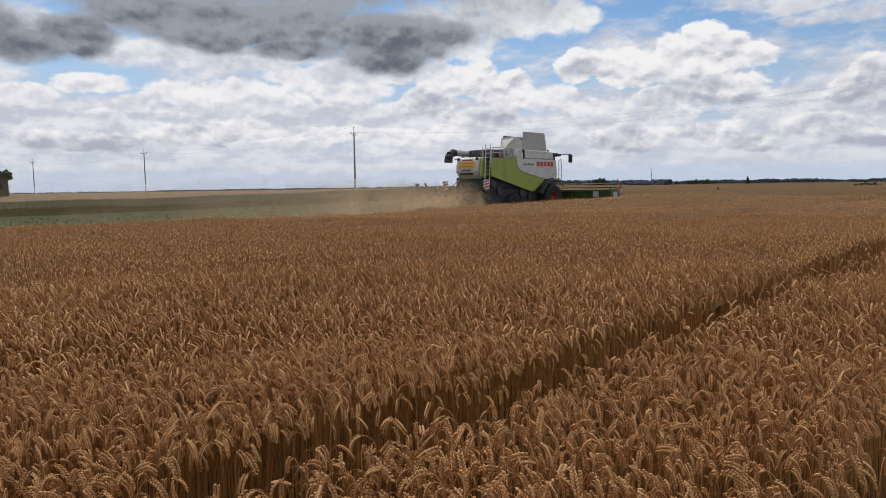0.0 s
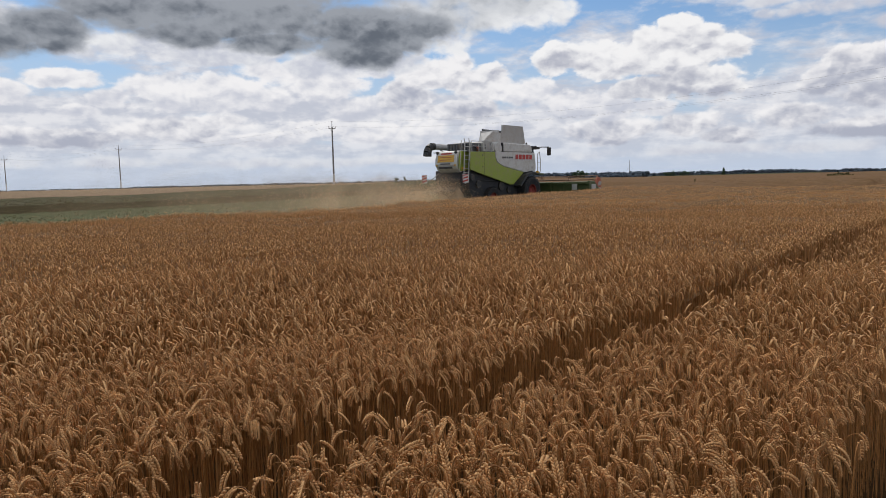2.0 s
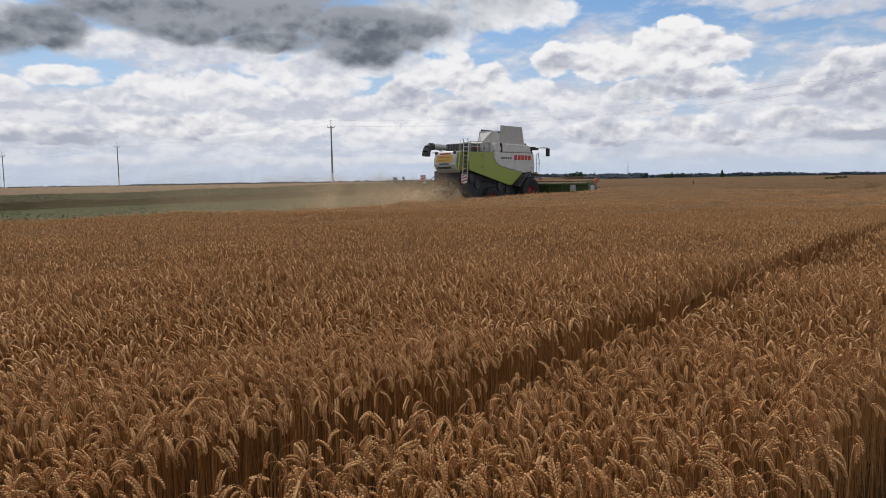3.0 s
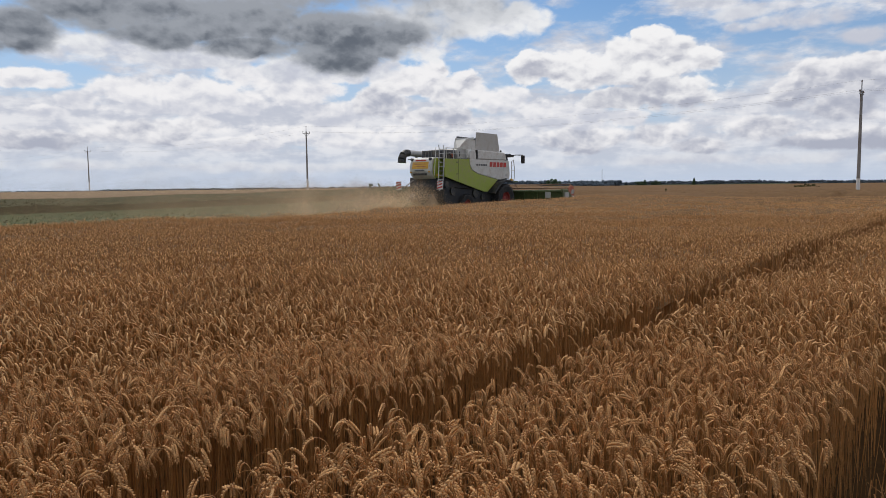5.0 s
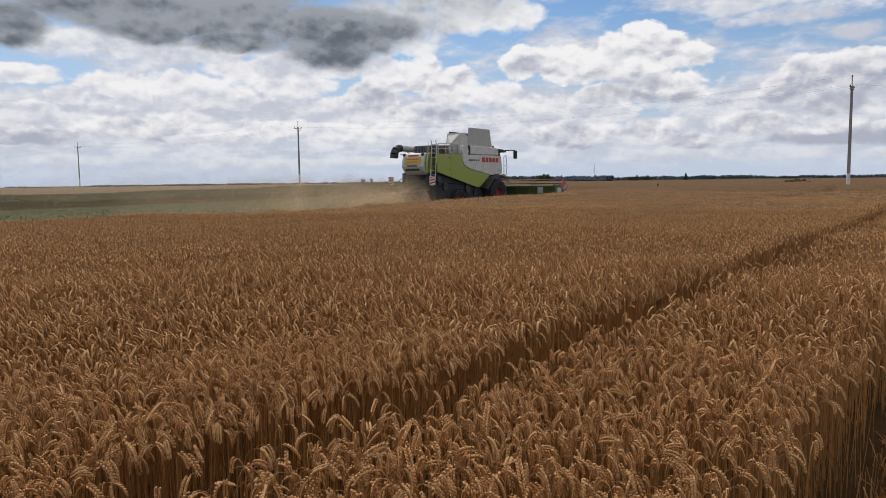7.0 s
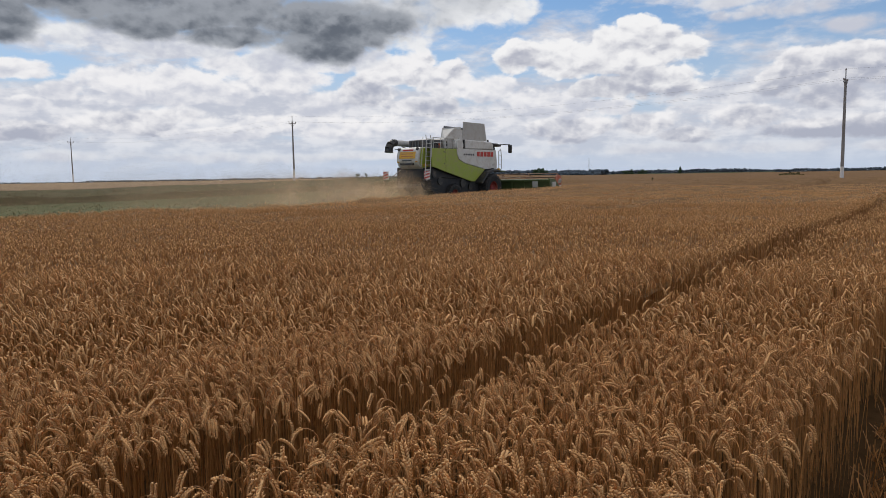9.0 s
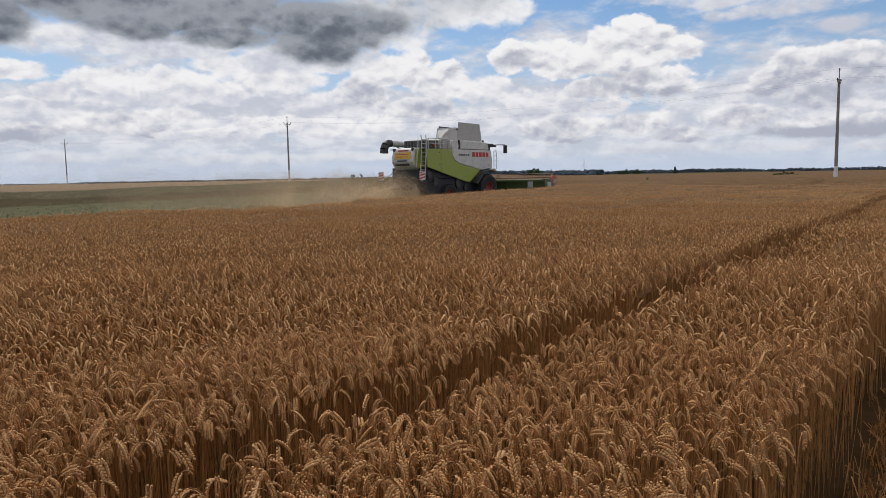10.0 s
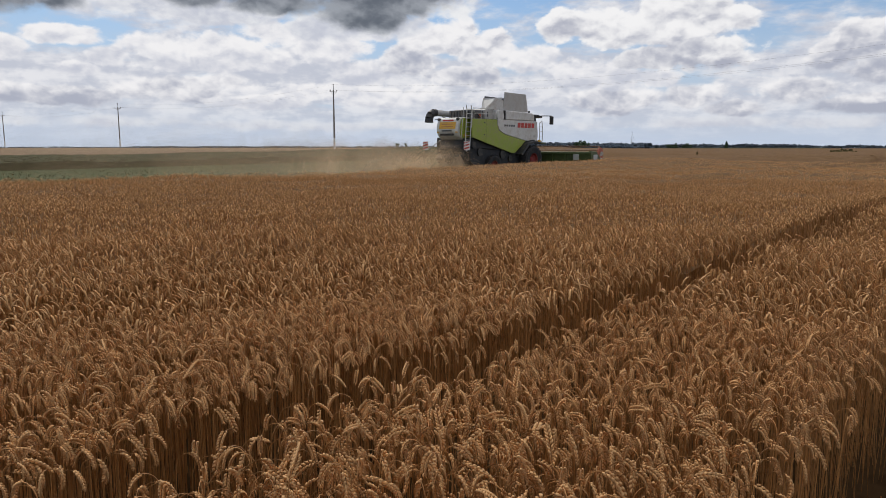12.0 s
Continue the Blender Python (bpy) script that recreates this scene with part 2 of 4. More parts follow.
ORANGE = surface("orange_red_paint", (0.42, 0.10, 0.045), 0.5, dirt=(DUST, 0.45))
YELLOW = surface("yellow_sticker", (0.66, 0.36, 0.03), 0.45, dirt=(DUST, 0.35))
REEDGREEN = surface("dark_green_paint", (0.065, 0.090, 0.022), 0.5, dirt=((0.16, 0.12, 0.07), 0.4))
REELBROWN = surface("dusty_brown_paint", (0.20, 0.105, 0.06), 0.6, dirt=(DUST, 0.4))
GLASS = surface("tinted_cab_glass", (0.015, 0.02, 0.022), 0.08, vary=0.02)
def thin(mat, color, share):
    """Lets part of the light through, as dry flakes and husks do."""
    t = mat.node_tree
    tr, mx = t.nodes.new("ShaderNodeBsdfTranslucent"), t.nodes.new("ShaderNodeMixShader")
    tr.inputs[0].default_value = (*color, 1)
    mx.inputs[0].default_value = share
    t.links.new(t.nodes["Principled BSDF"].outputs[0], mx.inputs[1])
    t.links.new(tr.outputs[0], mx.inputs[2])
    t.links.new(mx.outputs[0], t.nodes["Material Output"].inputs[0])


CHAFF = surface("chaff", (0.74, 0.57, 0.38), 0.95, vary=0.1, island=0.15, spec=0.1)

thin(CHAFF, (0.80, 0.60, 0.38), 0.7)
thin(EAR, (0.62, 0.34, 0.12), 0.15)

# ---- mesh helpers ----


def part(name, bm, mat, parent=None, label="", smooth=False):
    me = bpy.data.meshes.new(name)
    bm.to_mesh(me)
    bm.free()
    me.materials.append(mat)
    if smooth:
        me.shade_smooth()
    ob = new(name, me)
    if parent:
        ob.parent = parent
    if label:
        ob["label"] = label
    return ob


def arrays(name, verts, faces, mat, parent=None, smooth=False):
    """A mesh of triangles or quads straight from arrays."""
    me = bpy.data.meshes.new(name)
    k = faces.shape[1]
    me.vertices.add(len(verts))
    me.vertices.foreach_set("co", np.ascontiguousarray(verts, np.float32).ravel())
    me.loops.add(faces.size)
    me.loops.foreach_set("vertex_index", np.ascontiguousarray(faces, np.int32).ravel())
    me.polygons.add(len(faces))
    me.polygons.foreach_set("loop_start", np.arange(0, faces.size, k, dtype=np.int32))
    me.polygons.foreach_set("loop_total", np.full(len(faces), k, np.int32))
    me.update(calc_edges=True)
    me.materials.append(mat)
    if smooth:
        me.shade_smooth()
    ob = new(name, me)
    if parent:
        ob.parent = parent
    return ob


def box(x0, x1, y0, y1, z0, z1, bevel=0.0, bm=None):
    bm = bm or bmesh.new()
    r = bmesh.ops.create_cube(bm, size=1)
    for v in r["verts"]:
        v.co = Vector(((x0 + x1) / 2 + v.co.x * (x1 - x0), (y0 + y1) / 2 + v.co.y * (y1 - y0), (z0 + z1) / 2 + v.co.z * (z1 - z0)))
    if bevel:
        bmesh.ops.bevel(bm, geom=list({e for v in r["verts"] for e in v.link_edges}), offset=bevel, segments=2, affect="EDGES", profile=0.5)
    return bm


def rod(p, q, r, sides=8, r2=None, bm=None):
    """A round bar from p to q."""
    bm = bm or bmesh.new()
    p, q = Vector(p), Vector(q)
    m = Matrix.Translation((p + q) / 2) @ (q - p).to_track_quat("Z", "Y").to_matrix().to_4x4()
    bmesh.ops.create_cone(bm, cap_ends=True, segments=sides, radius1=r, radius2=r if r2 is None else r2, depth=(q - p).length, matrix=m)
    return bm


def tube(points, r, sides=8, bm=None):
    bm = bm or bmesh.new()
    for p, q in zip(points, points[1:]):
        rod(p, q, r, sides, bm=bm)
    return bm


def slab(profile, y0, y1, bevel=0.0, bm=None):
    """An (x, z) outline pushed from y0 to y1."""
    bm = bm or bmesh.new()
    a = [bm.verts.new((x, y0, z)) for x, z in profile]
    b = [bm.verts.new((x, y1, z)) for x, z in profile]
    bm.faces.new(a)
    bm.faces.new(b[::-1])
    n = len(a)
    for i in range(n):
        bm.faces.new((a[i], b[i], b[(i + 1) % n], a[(i + 1) % n]))
    bmesh.ops.recalc_face_normals(bm, faces=bm.faces[:])
    if bevel:
        bmesh.ops.bevel(bm, geom=bm.edges[:], offset=bevel, segments=2, affect="EDGES", profile=0.5)
    return bm


def sheet(corners, thick, bm=None):
    """A flat plate of a given thickness."""
    bm = bm or bmesh.new()
    c = [Vector(p) for p in corners]
    n = (c[1] - c[0]).cross(c[2] - c[0]).normalized() * thick
    a, b = [bm.verts.new(p) for p in c], [bm.verts.new(p - n) for p in c]
    bm.faces.new(a)
    bm.faces.new(b[::-1])
    for i in range(len(c)):
        j = (i + 1) % len(c)
        bm.faces.new((a[i], b[i], b[j], a[j]))
    bmesh.ops.recalc_face_normals(bm, faces=bm.faces[:])
    return bm


def empty(name, m, label, category, group="", kind=""):
    ob = new(name)
    ob.matrix_world = m
    return tagged(ob, label, category, group, kind)


# ---- lie of the land ----
HEAD = radians(38)  # the drilling direction: tramline, field edges and the harvester all follow it
AU, AV = np.array([math.sin(HEAD), math.cos(HEAD)]), np.array([math.cos(HEAD), -math.sin(HEAD)])
EDGE, TRACK_R, TRACK_L, CUT = -0.60, -1.95, -2.44, -22.6  # across: field edge, wheel track, cut edge


def land(x, y):
    """Height of the ground: flat near by, rising gently far off, more on the side of the green crop."""
    r, a = np.hypot(x, y), np.degrees(np.arctan2(x, y))
    s = np.clip((r - 48) / 90, 0, 1)
    k = np.clip((a + 3) / 16, 0, 1)
    u, v = x * AU[0] + y * AU[1], x * AV[0] + y * AV[1]
    knoll = 0.30 * np.exp(-(((u - 40) / 6.5) ** 2 + ((v + 19) / 4.2) ** 2) / 2)
    return s * s * (3 - 2 * s) * (1.62 - 1.12 * k * k * (3 - 2 * k)) + knoll


def swell(x, y):
    """Slow waves of the crop's height, a few metres long, and a sunken lane of an older wheel mark."""
    u, v = x * AU[0] + y * AU[1], x * AV[0] + y * AV[1]
    lane = np.exp(-((v + 9.1) / 0.28) ** 2) * np.clip((u - 14) / 8, 0, 1)
    return (0.045 * np.sin(0.9 * x + 0.4 * y + 1) * np.sin(0.7 * y - 0.5 * x) + 0.035 * np.sin(2.1 * x - 0.8 * y) * np.sin(1.7 * y + 0.6 * x + 2)
            + 0.05 * np.sin(0.33 * x - 0.21 * y) * np.sin(0.29 * y + 0.17 * x + 0.6) - 0.28 * lane)


def polar_sheet(name, mat, angles, radii, height, parent=None):
    """A sheet over rays and rings round the camera."""
    aa, rr = np.meshgrid(np.radians(angles), radii)
    x, y = rr * np.sin(aa), rr * np.cos(aa)
    verts = np.stack([x, y, height(x, y)], -1).reshape(-1, 3)
    n, m = aa.shape
    i = (np.arange(n - 1)[:, None] * m + np.arange(m - 1)).ravel()
    return arrays(name, verts, np.stack([i, i + 1, i + m + 1, i + m], -1)[:, ::-1], mat, parent, True)


RINGS = np.concatenate([[0.01], np.arange(2, 60, 2.0), np.geomspace(60, 4000, 40)])
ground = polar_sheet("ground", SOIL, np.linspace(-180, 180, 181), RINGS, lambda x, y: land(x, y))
tagged(ground, "dry brown soil with stubble residue", "ground", kind="structure")
far = polar_sheet("far_field", FARFIELD, np.linspace(-75, 60, 136), np.geomspace(82, 3500, 44), lambda x, y: land(x, y) + 0.06)
tagged(far, "distant pale harvested field reaching the horizon", "field", kind="structure")

# ---- the wheat ----
rng = np.random.default_rng(4)


def plant(lod, bend, r):
    """One wheat plant, 1 unit tall stem bending over along +x. lod 0 is the finest. Returns stem and ear arrays."""
    ear_len, neck = 0.084 * r.uniform(0.82, 1.15), r.uniform(0.05, 0.085)
    rise = 0.745
    path, dirs = [np.zeros(3)], []
    steps = {0: (2, 4, 9), 1: (1, 2, 6), 2: (1, 1, 2), 3: (0, 1, 2)}[lod]
    p, sway = np.zeros(3), r.uniform(-0.03, 0.05)
    if lod == 3:
        p = np.array([0.0, 0.0, rise])
        path[0] = p.copy()
    for_lengths = [rise / max(steps[0], 1)] * steps[0]
    for d in for_lengths:
        p = p + np.array([sway, 0, 1]) * d
        path.append(p.copy())
    for i in range(steps[1]):
        th = bend * 0.60 * (i + 0.6) / steps[1]
        p = p + np.array([math.sin(th), 0, math.cos(th)]) * neck / steps[1]
        path.append(p.copy())
    stem = np.array(path)
    ear, axes = [p.copy()], []
    for i in range(steps[2]):
        th = bend * (0.60 + 0.48 * ((i + 0.5) / steps[2]) ** 0.55)
        d = np.array([math.sin(th), 0, math.cos(th)])
        axes.append(d)
        p = p + d * ear_len / steps[2]
        ear.append(p.copy())
    ear = np.array(ear)
    verts, tris = [], []

    def ring(c, rad, k, d, squash=1.0, turn=0.0):
        side = np.array([0, 1.0, 0])
        other = np.cross(d, side)
        return [c + (side * math.cos(a + turn) * squash + other * math.sin(a + turn)) * rad for a in np.arange(k) * 2 * math.pi / k]

    def tube_of(points, radii, k, squash=1.0, turn=0.0):
        v, f = [], []
        for i, c in enumerate(points):
            d = points[min(i + 1, len(points) - 1)] - points[max(i - 1, 0)]
            v += ring(c, radii[i], k, d / np.linalg.norm(d), squash, turn)
        for i in range(len(points) - 1):
            for j in range(k):
                a, b = i * k + j, i * k + (j + 1) % k
                f += [(a, b, b + k), (a, b + k, a + k)]
        return np.array(v), np.array(f)

    thick = {0: 0.0016, 1: 0.0019, 2: 0.0024, 3: 0.003}[lod]
    sv, sf = tube_of(stem, [thick] * len(stem), 3)
    if lod >= 2:
        # a spindle: foot, widest ring and tip
        d = axes[0]
        wide = 0.0090 if lod == 2 else 0.0125
        ev = np.array([ear[0]] + ring(ear[1], wide, 3, d) + [ear[2]])
        ef = np.array([(0, 2, 1), (0, 3, 2), (0, 1, 3), (4, 1, 2), (4, 2, 3), (4, 3, 1)])
    elif lod == 1:
        wide = [0.003] + [0.0092 if i % 2 else 0.0052 for i in range(1, len(ear) - 1)] + [0.002]
        ev, ef = tube_of(ear, wide, 3, 1.0, 0.4)
    else:
        ev, ef = [], []
        twist = r.uniform(0, math.pi)
        count = 16
        for i in range(count):
            s = (i + 0.3) / count * (len(ear) - 1)
            k = min(int(s), len(ear) - 2)
            c, d = ear[k] + (ear[k + 1] - ear[k]) * (s - k), axes[min(k, len(axes) - 1)]
            side = np.array([0, 1.0, 0]) * math.cos(twist) + np.cross(d, [0, 1.0, 0]) * math.sin(twist)
            third = np.cross(d, side)
            sg = (1 if i % 2 else -1) * (0.0 if i == count - 1 else 1.0)
            size = 0.88 + 0.46 * math.sin(math.pi * (0.12 + 0.8 * i / count))
            ax = d * 0.86 + side * sg * 0.52
            ax = ax / np.linalg.norm(ax)
            o = c + side * sg * 0.0044
            w = np.cross(third, ax)
            base = len(ev)
            ev += [o - ax * 0.005 * size, o + ax * 0.0105 * size, o + w * 0.0036 * size + ax * 0.001, o - w * 0.0036 * size + ax * 0.001,
                   o + third * 0.0046 * size + ax * 0.001, o - third * 0.0046 * size + ax * 0.001]
            for a, b in ((2, 4), (4, 3), (3, 5), (5, 2)):
                ef += [(base, base + b, base + a), (base + 1, base + a, base + b)]
        ev, ef = np.array(ev), np.array(ef)
    return (sv, sf), (ev, ef)


def bow(u):
    """How far the wheel track strays from the drilling direction."""
    return 0.018 * (u - 4)


def sow(lod, rmin, rmax, density, azimuths=(-41, 37)):
    """Places for plants in a ring of the field, with their height."""
    n = int(math.radians(azimuths[1] - azimuths[0]) / 2 * (rmax ** 2 - rmin ** 2) * density)
    r = np.sqrt(rng.uniform(rmin ** 2, rmax ** 2, n))
    a = np.radians(rng.uniform(*azimuths, n))
    x, y = r * np.sin(a), r * np.cos(a)
    v = x * AV[0] + y * AV[1]
    u = x * AU[0] + y * AU[1]
    jag = 0.04 * np.sin(u * 3.1) + 0.03 * np.sin(u * 7.3 + 1) + rng.normal(0, 0.035, n)
    keep = (v < EDGE + jag) & (v > CUT + 4 * jag) & (~((v + bow(u) > TRACK_L + jag) & (v + bow(u) < TRACK_R + 0.7 * jag)) | (rng.random(n) < 0.05))
    return x[keep], y[keep]


def grow(lod, rmin, rmax, density, kinds, bands=(), azimuths=(-41, 37)):
    x, y = sow(lod, rmin, rmax, density, azimuths)
    if bands:
        v = x * AV[0] + y * AV[1]
        v = np.where(v < -1.2, v + bow(x * AU[0] + y * AU[1]), v)
        near = np.zeros(len(x), bool)
        for lo, hi in bands:
            near |= (v > lo) & (v < hi)
        x, y = x[near], y[near]
    bends = np.radians(np.linspace(40, 186, kinds) + rng.uniform(-8, 8, kinds))
    temps = [plant(lod, b, rng) for b in bends]
    weights = np.exp(-((np.degrees(bends) - 170) / 21.0) ** 2) + 0.015
    pick = rng.choice(kinds, len(x), p=weights / weights.sum())
    turn = rng.normal(0.5, 1.5, len(x))
    tall = (1 + swell(x, y) / 0.82) * rng.normal(1.0, 0.045, len(x))
    fat = rng.uniform(0.88, 1.15, len(x))
    lean = rng.normal(0, 0.035, (len(x), 2))
    out = []
    for which in (0, 1):
        vs, fs, base = [], [], 0
        for k in range(kinds):
            m = np.flatnonzero(pick == k)
            tv, tf = temps[k][which]
            c, s = np.cos(turn[m])[:, None], np.sin(turn[m])[:, None]
            tip = temps[k][0][0][-3:].mean(0)
            # the ear keeps its size, the stalk is stretched
            z = tv[None, :, 2] + (tall[m][:, None] - 1) * 0.8 * np.clip(tv[None, :, 2] / tip[2], 0, 1)
            px, py = tv[None, :, 0] * fat[m][:, None], tv[None, :, 1] * fat[m][:, None]
            vx = px * c - py * s + x[m][:, None] + lean[m, 0:1] * z
            vy = px * s + py * c + y[m][:, None] + lean[m, 1:2] * z
            vs.append(np.stack([vx, vy, z + land(x[m], y[m])[:, None]], -1).reshape(-1, 3))
            fs.append((tf[None] + (base + np.arange(len(m)) * len(tv))[:, None, None]).reshape(-1, 3))
            base += len(m) * len(tv)
        out.append((np.concatenate(vs), np.concatenate(fs)))
    return out


wheat = tagged(new("wheat_field"), "ripe golden wheat standing in the field, ears bent over", "wheat", kind="stuff")
BORDER = ((TRACK_L - 0.4, TRACK_L + 0.2), (EDGE - 0.3, EDGE + 0.3))
for lod, rmin, rmax, density, kinds, bands in ((0, 1.2, 4.6, 490, 26, ()), (1, 4.6, 9.0, 360, 20, ()), (2, 9.0, 26, 240, 8, BORDER),
                                               (2, 9.0, 24, 155, 14, ()), (3, 24, 52, 66, 10, ())):
    (sv, sf), (ev, ef) = grow(lod, rmin, rmax, density, kinds, bands)
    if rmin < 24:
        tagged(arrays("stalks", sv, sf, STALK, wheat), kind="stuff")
    tagged(arrays("ears", ev, ef, EAR, wheat), kind="stuff")


(sv, sf), (ev, ef) = grow(2, 0.9, 6.0, 120, 8, (), (-140, -41))
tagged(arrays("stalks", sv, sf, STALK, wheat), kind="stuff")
tagged(arrays("ears", ev, ef, EAR, wheat), kind="stuff")


def canopy_height(x, y):
    r = np.hypot(x, y)
    k = np.clip((r - 6) / 12, 0, 1)
    rough = 0.03 * np.sin(9.1 * x + 3 * np.sin(5.3 * y)) * np.sin(8.3 * y + 2 * np.sin(6.1 * x))
    bank = 0.40 * np.clip((r - 55) / 3, 0, 1) * np.clip((80 - r) / 8, 0, 1) * np.clip((np.degrees(np.arctan2(x, y)) - 15) / 8, 0, 1)
    return land(x, y) + bank + 0.46 + 0.24 * k + 0.07 * np.clip((r - 25) / 20, 0, 1) + swell(x, y) * 1.2 + rough


def field_strip(name, mat, u0, u1, v0, v1, du, dv, height, parent=None, follow=False):
    """A sheet along the drilling direction, from u0 to u1 and from v0 to v1 across."""
    uu, vv = np.meshgrid(np.arange(u0, u1 + du / 2, du), np.linspace(v0, v1, int(abs(v1 - v0) / dv) + 2))
    if follow:
        vv = vv - bow(uu) * (vv - v1) / (v0 - v1)
    x, y = uu * AU[0] + vv * AV[0], uu * AU[1] + vv * AV[1]
    verts = np.stack([x, y, height(x, y)], -1).reshape(-1, 3)
    n, m = uu.shape
    i = (np.arange(n - 1)[:, None] * m + np.arange(m - 1)).ravel()
    return arrays(name, verts, np.stack([i, i + 1, i + m + 1, i + m], -1), mat, parent, True)


# sheets below the ears, filling the gaps with that shade colour
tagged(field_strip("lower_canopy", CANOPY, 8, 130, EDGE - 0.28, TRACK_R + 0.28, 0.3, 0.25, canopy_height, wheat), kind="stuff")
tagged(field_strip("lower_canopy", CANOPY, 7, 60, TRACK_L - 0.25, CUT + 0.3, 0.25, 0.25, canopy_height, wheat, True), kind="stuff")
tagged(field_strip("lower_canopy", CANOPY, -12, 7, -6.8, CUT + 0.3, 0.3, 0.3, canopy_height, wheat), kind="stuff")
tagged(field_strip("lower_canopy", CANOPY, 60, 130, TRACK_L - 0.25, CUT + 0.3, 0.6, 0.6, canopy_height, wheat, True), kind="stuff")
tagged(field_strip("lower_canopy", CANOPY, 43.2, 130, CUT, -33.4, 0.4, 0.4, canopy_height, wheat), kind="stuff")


def stalk_wall(u0, u1, v, follow=False):
    """The dense inner face of the crop behind its outermost stalks."""
    u = np.arange(u0, u1, 0.12)
    w = v - (bow(u) if follow else 0 * u) + 0.06 * np.sin(u * 5.7) + 0.04 * np.sin(u * 13.1)
    x, y = u * AU[0] + w * AV[0], u * AU[1] + w * AV[1]
    low_v, high_v = np.stack([x, y, land(x, y)], -1), np.stack([x, y, canopy_height(x, y) + 0.05], -1)
    i = np.arange(len(u) - 1)
    k = len(u)
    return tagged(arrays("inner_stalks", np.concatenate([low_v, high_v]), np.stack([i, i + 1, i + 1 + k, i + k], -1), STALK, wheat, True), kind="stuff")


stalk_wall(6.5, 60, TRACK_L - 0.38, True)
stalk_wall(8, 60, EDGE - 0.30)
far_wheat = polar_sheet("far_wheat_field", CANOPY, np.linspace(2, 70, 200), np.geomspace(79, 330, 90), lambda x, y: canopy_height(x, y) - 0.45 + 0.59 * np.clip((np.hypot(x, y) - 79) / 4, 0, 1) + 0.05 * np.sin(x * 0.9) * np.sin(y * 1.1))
tagged(far_wheat, "neighbouring ripe wheat field beyond the track", "wheat", kind="stuff")

# ---- the green strip and the taller crop beyond the swath ----
STRIP, CROP_END = -54.0, -72.0  # across: where the taller crop begins and ends


def ripple(x, y):
    return np.sin(3.7 * x + 2 * np.sin(2.3 * y)) * np.sin(3.1 * y + 2 * np.sin(2.9 * x))


def grass_height(x, y):
    return land(x, y) + 0.16 + 0.02 * ripple(x, y)


def crop_height(x, y):
    return land(x, y) + 0.66 + 0.05 * ripple(0.6 * x, 0.6 * y) + 0.05 * np.sin(0.31 * x + 0.22 * y)


def leaves(name, n, u0, u1, v0, v1, height, spread_xy, spread_z, mat, parent):
    """Small leaves scattered over a strip of crop."""
    cu, cv = rng.uniform(u0, u1, n), v0 + (v1 - v0) * rng.uniform(0, 1, n) ** 1.5
    cx, cy = cu * AU[0] + cv * AV[0], cu * AU[1] + cv * AV[1]
    tri = rng.normal(0, 1, (n, 3, 3)) * np.array([spread_xy, spread_xy, spread_z])
    leaf = tri + np.stack([cx, cy, height(cx, cy) - 0.02], -1)[:, None]
    return tagged(arrays(name, leaf.reshape(-1, 3), np.arange(n * 3).reshape(-1, 3), mat, parent), kind="stuff")


strip = tagged(new("green_strip"), "low green growth beside the cut swath", "grass", kind="stuff")
tagged(field_strip("grass_sward", GRASS, -50, 100, CUT - 0.1, STRIP, 0.8, 0.8, grass_height, strip), kind="stuff")
leaves("blades", 30000, -10, 75, -27, STRIP, grass_height, 0.035, 0.06, GRASS, strip)
green = tagged(new("green_crop_field"), "dense olive green leafy crop in a broad field", "crop", kind="stuff")
tagged(field_strip("crop_canopy", CROP, -60, 120, STRIP - 0.1, CROP_END, 0.6, 0.6, crop_height, green), kind="stuff")
u = np.arange(-60, 120, 0.4)
w = STRIP - 0.1 + 0 * u
x, y = u * AU[0] + w * AV[0], u * AU[1] + w * AV[1]
i = np.arange(len(u) - 1)
edge_face = np.concatenate([np.stack([x, y, land(x, y)], -1), np.stack([x, y, crop_height(x, y)], -1)])
tagged(arrays("crop_edge", edge_face, np.stack([i, i + 1, i + 1 + len(u), i + len(u)], -1), CROP, green, True), kind="stuff")
leaves("leaves", 36000, -20, 90, STRIP, CROP_END, crop_height, 0.05, 0.05, CROP, green)

# ---- stubble and tufts at the field edge ----
n = 30000
tuft = rng.integers(0, n // 9, n)
u, v = rng.uniform(0, 13, n // 9), EDGE + 0.12 + rng.uniform(0, 1, n // 9) ** 0.9 * 2.6
u, v = u[tuft] + rng.normal(0, 0.03, n), v[tuft] + rng.normal(0, 0.03, n)
x, y = u * AU[0] + v * AV[0], u * AU[1] + v * AV[1]
tall = rng.uniform(0.02, 0.19, n)
w = rng.uniform(0.002, 0.0045, n)
a = rng.uniform(0, 6.3, n)
lx, ly = rng.normal(0, 0.04, n), rng.normal(0, 0.04, n)
blade = np.stack([np.stack([x - w * np.cos(a), y - w * np.sin(a), 0 * x], -1), np.stack([x + w * np.cos(a), y + w * np.sin(a), 0 * x], -1),
                  np.stack([x + lx + w * np.cos(a), y + ly + w * np.sin(a), tall], -1), np.stack([x + lx - w * np.cos(a), y + ly - w * np.sin(a), tall], -1)], 1)
stubble = arrays("stubble", blade.reshape(-1, 3), np.arange(n * 4).reshape(-1, 4), STALK)
tagged(stubble, "short cut straw stubble along the field edge", "stubble", kind="stuff")

# ---- power line ----


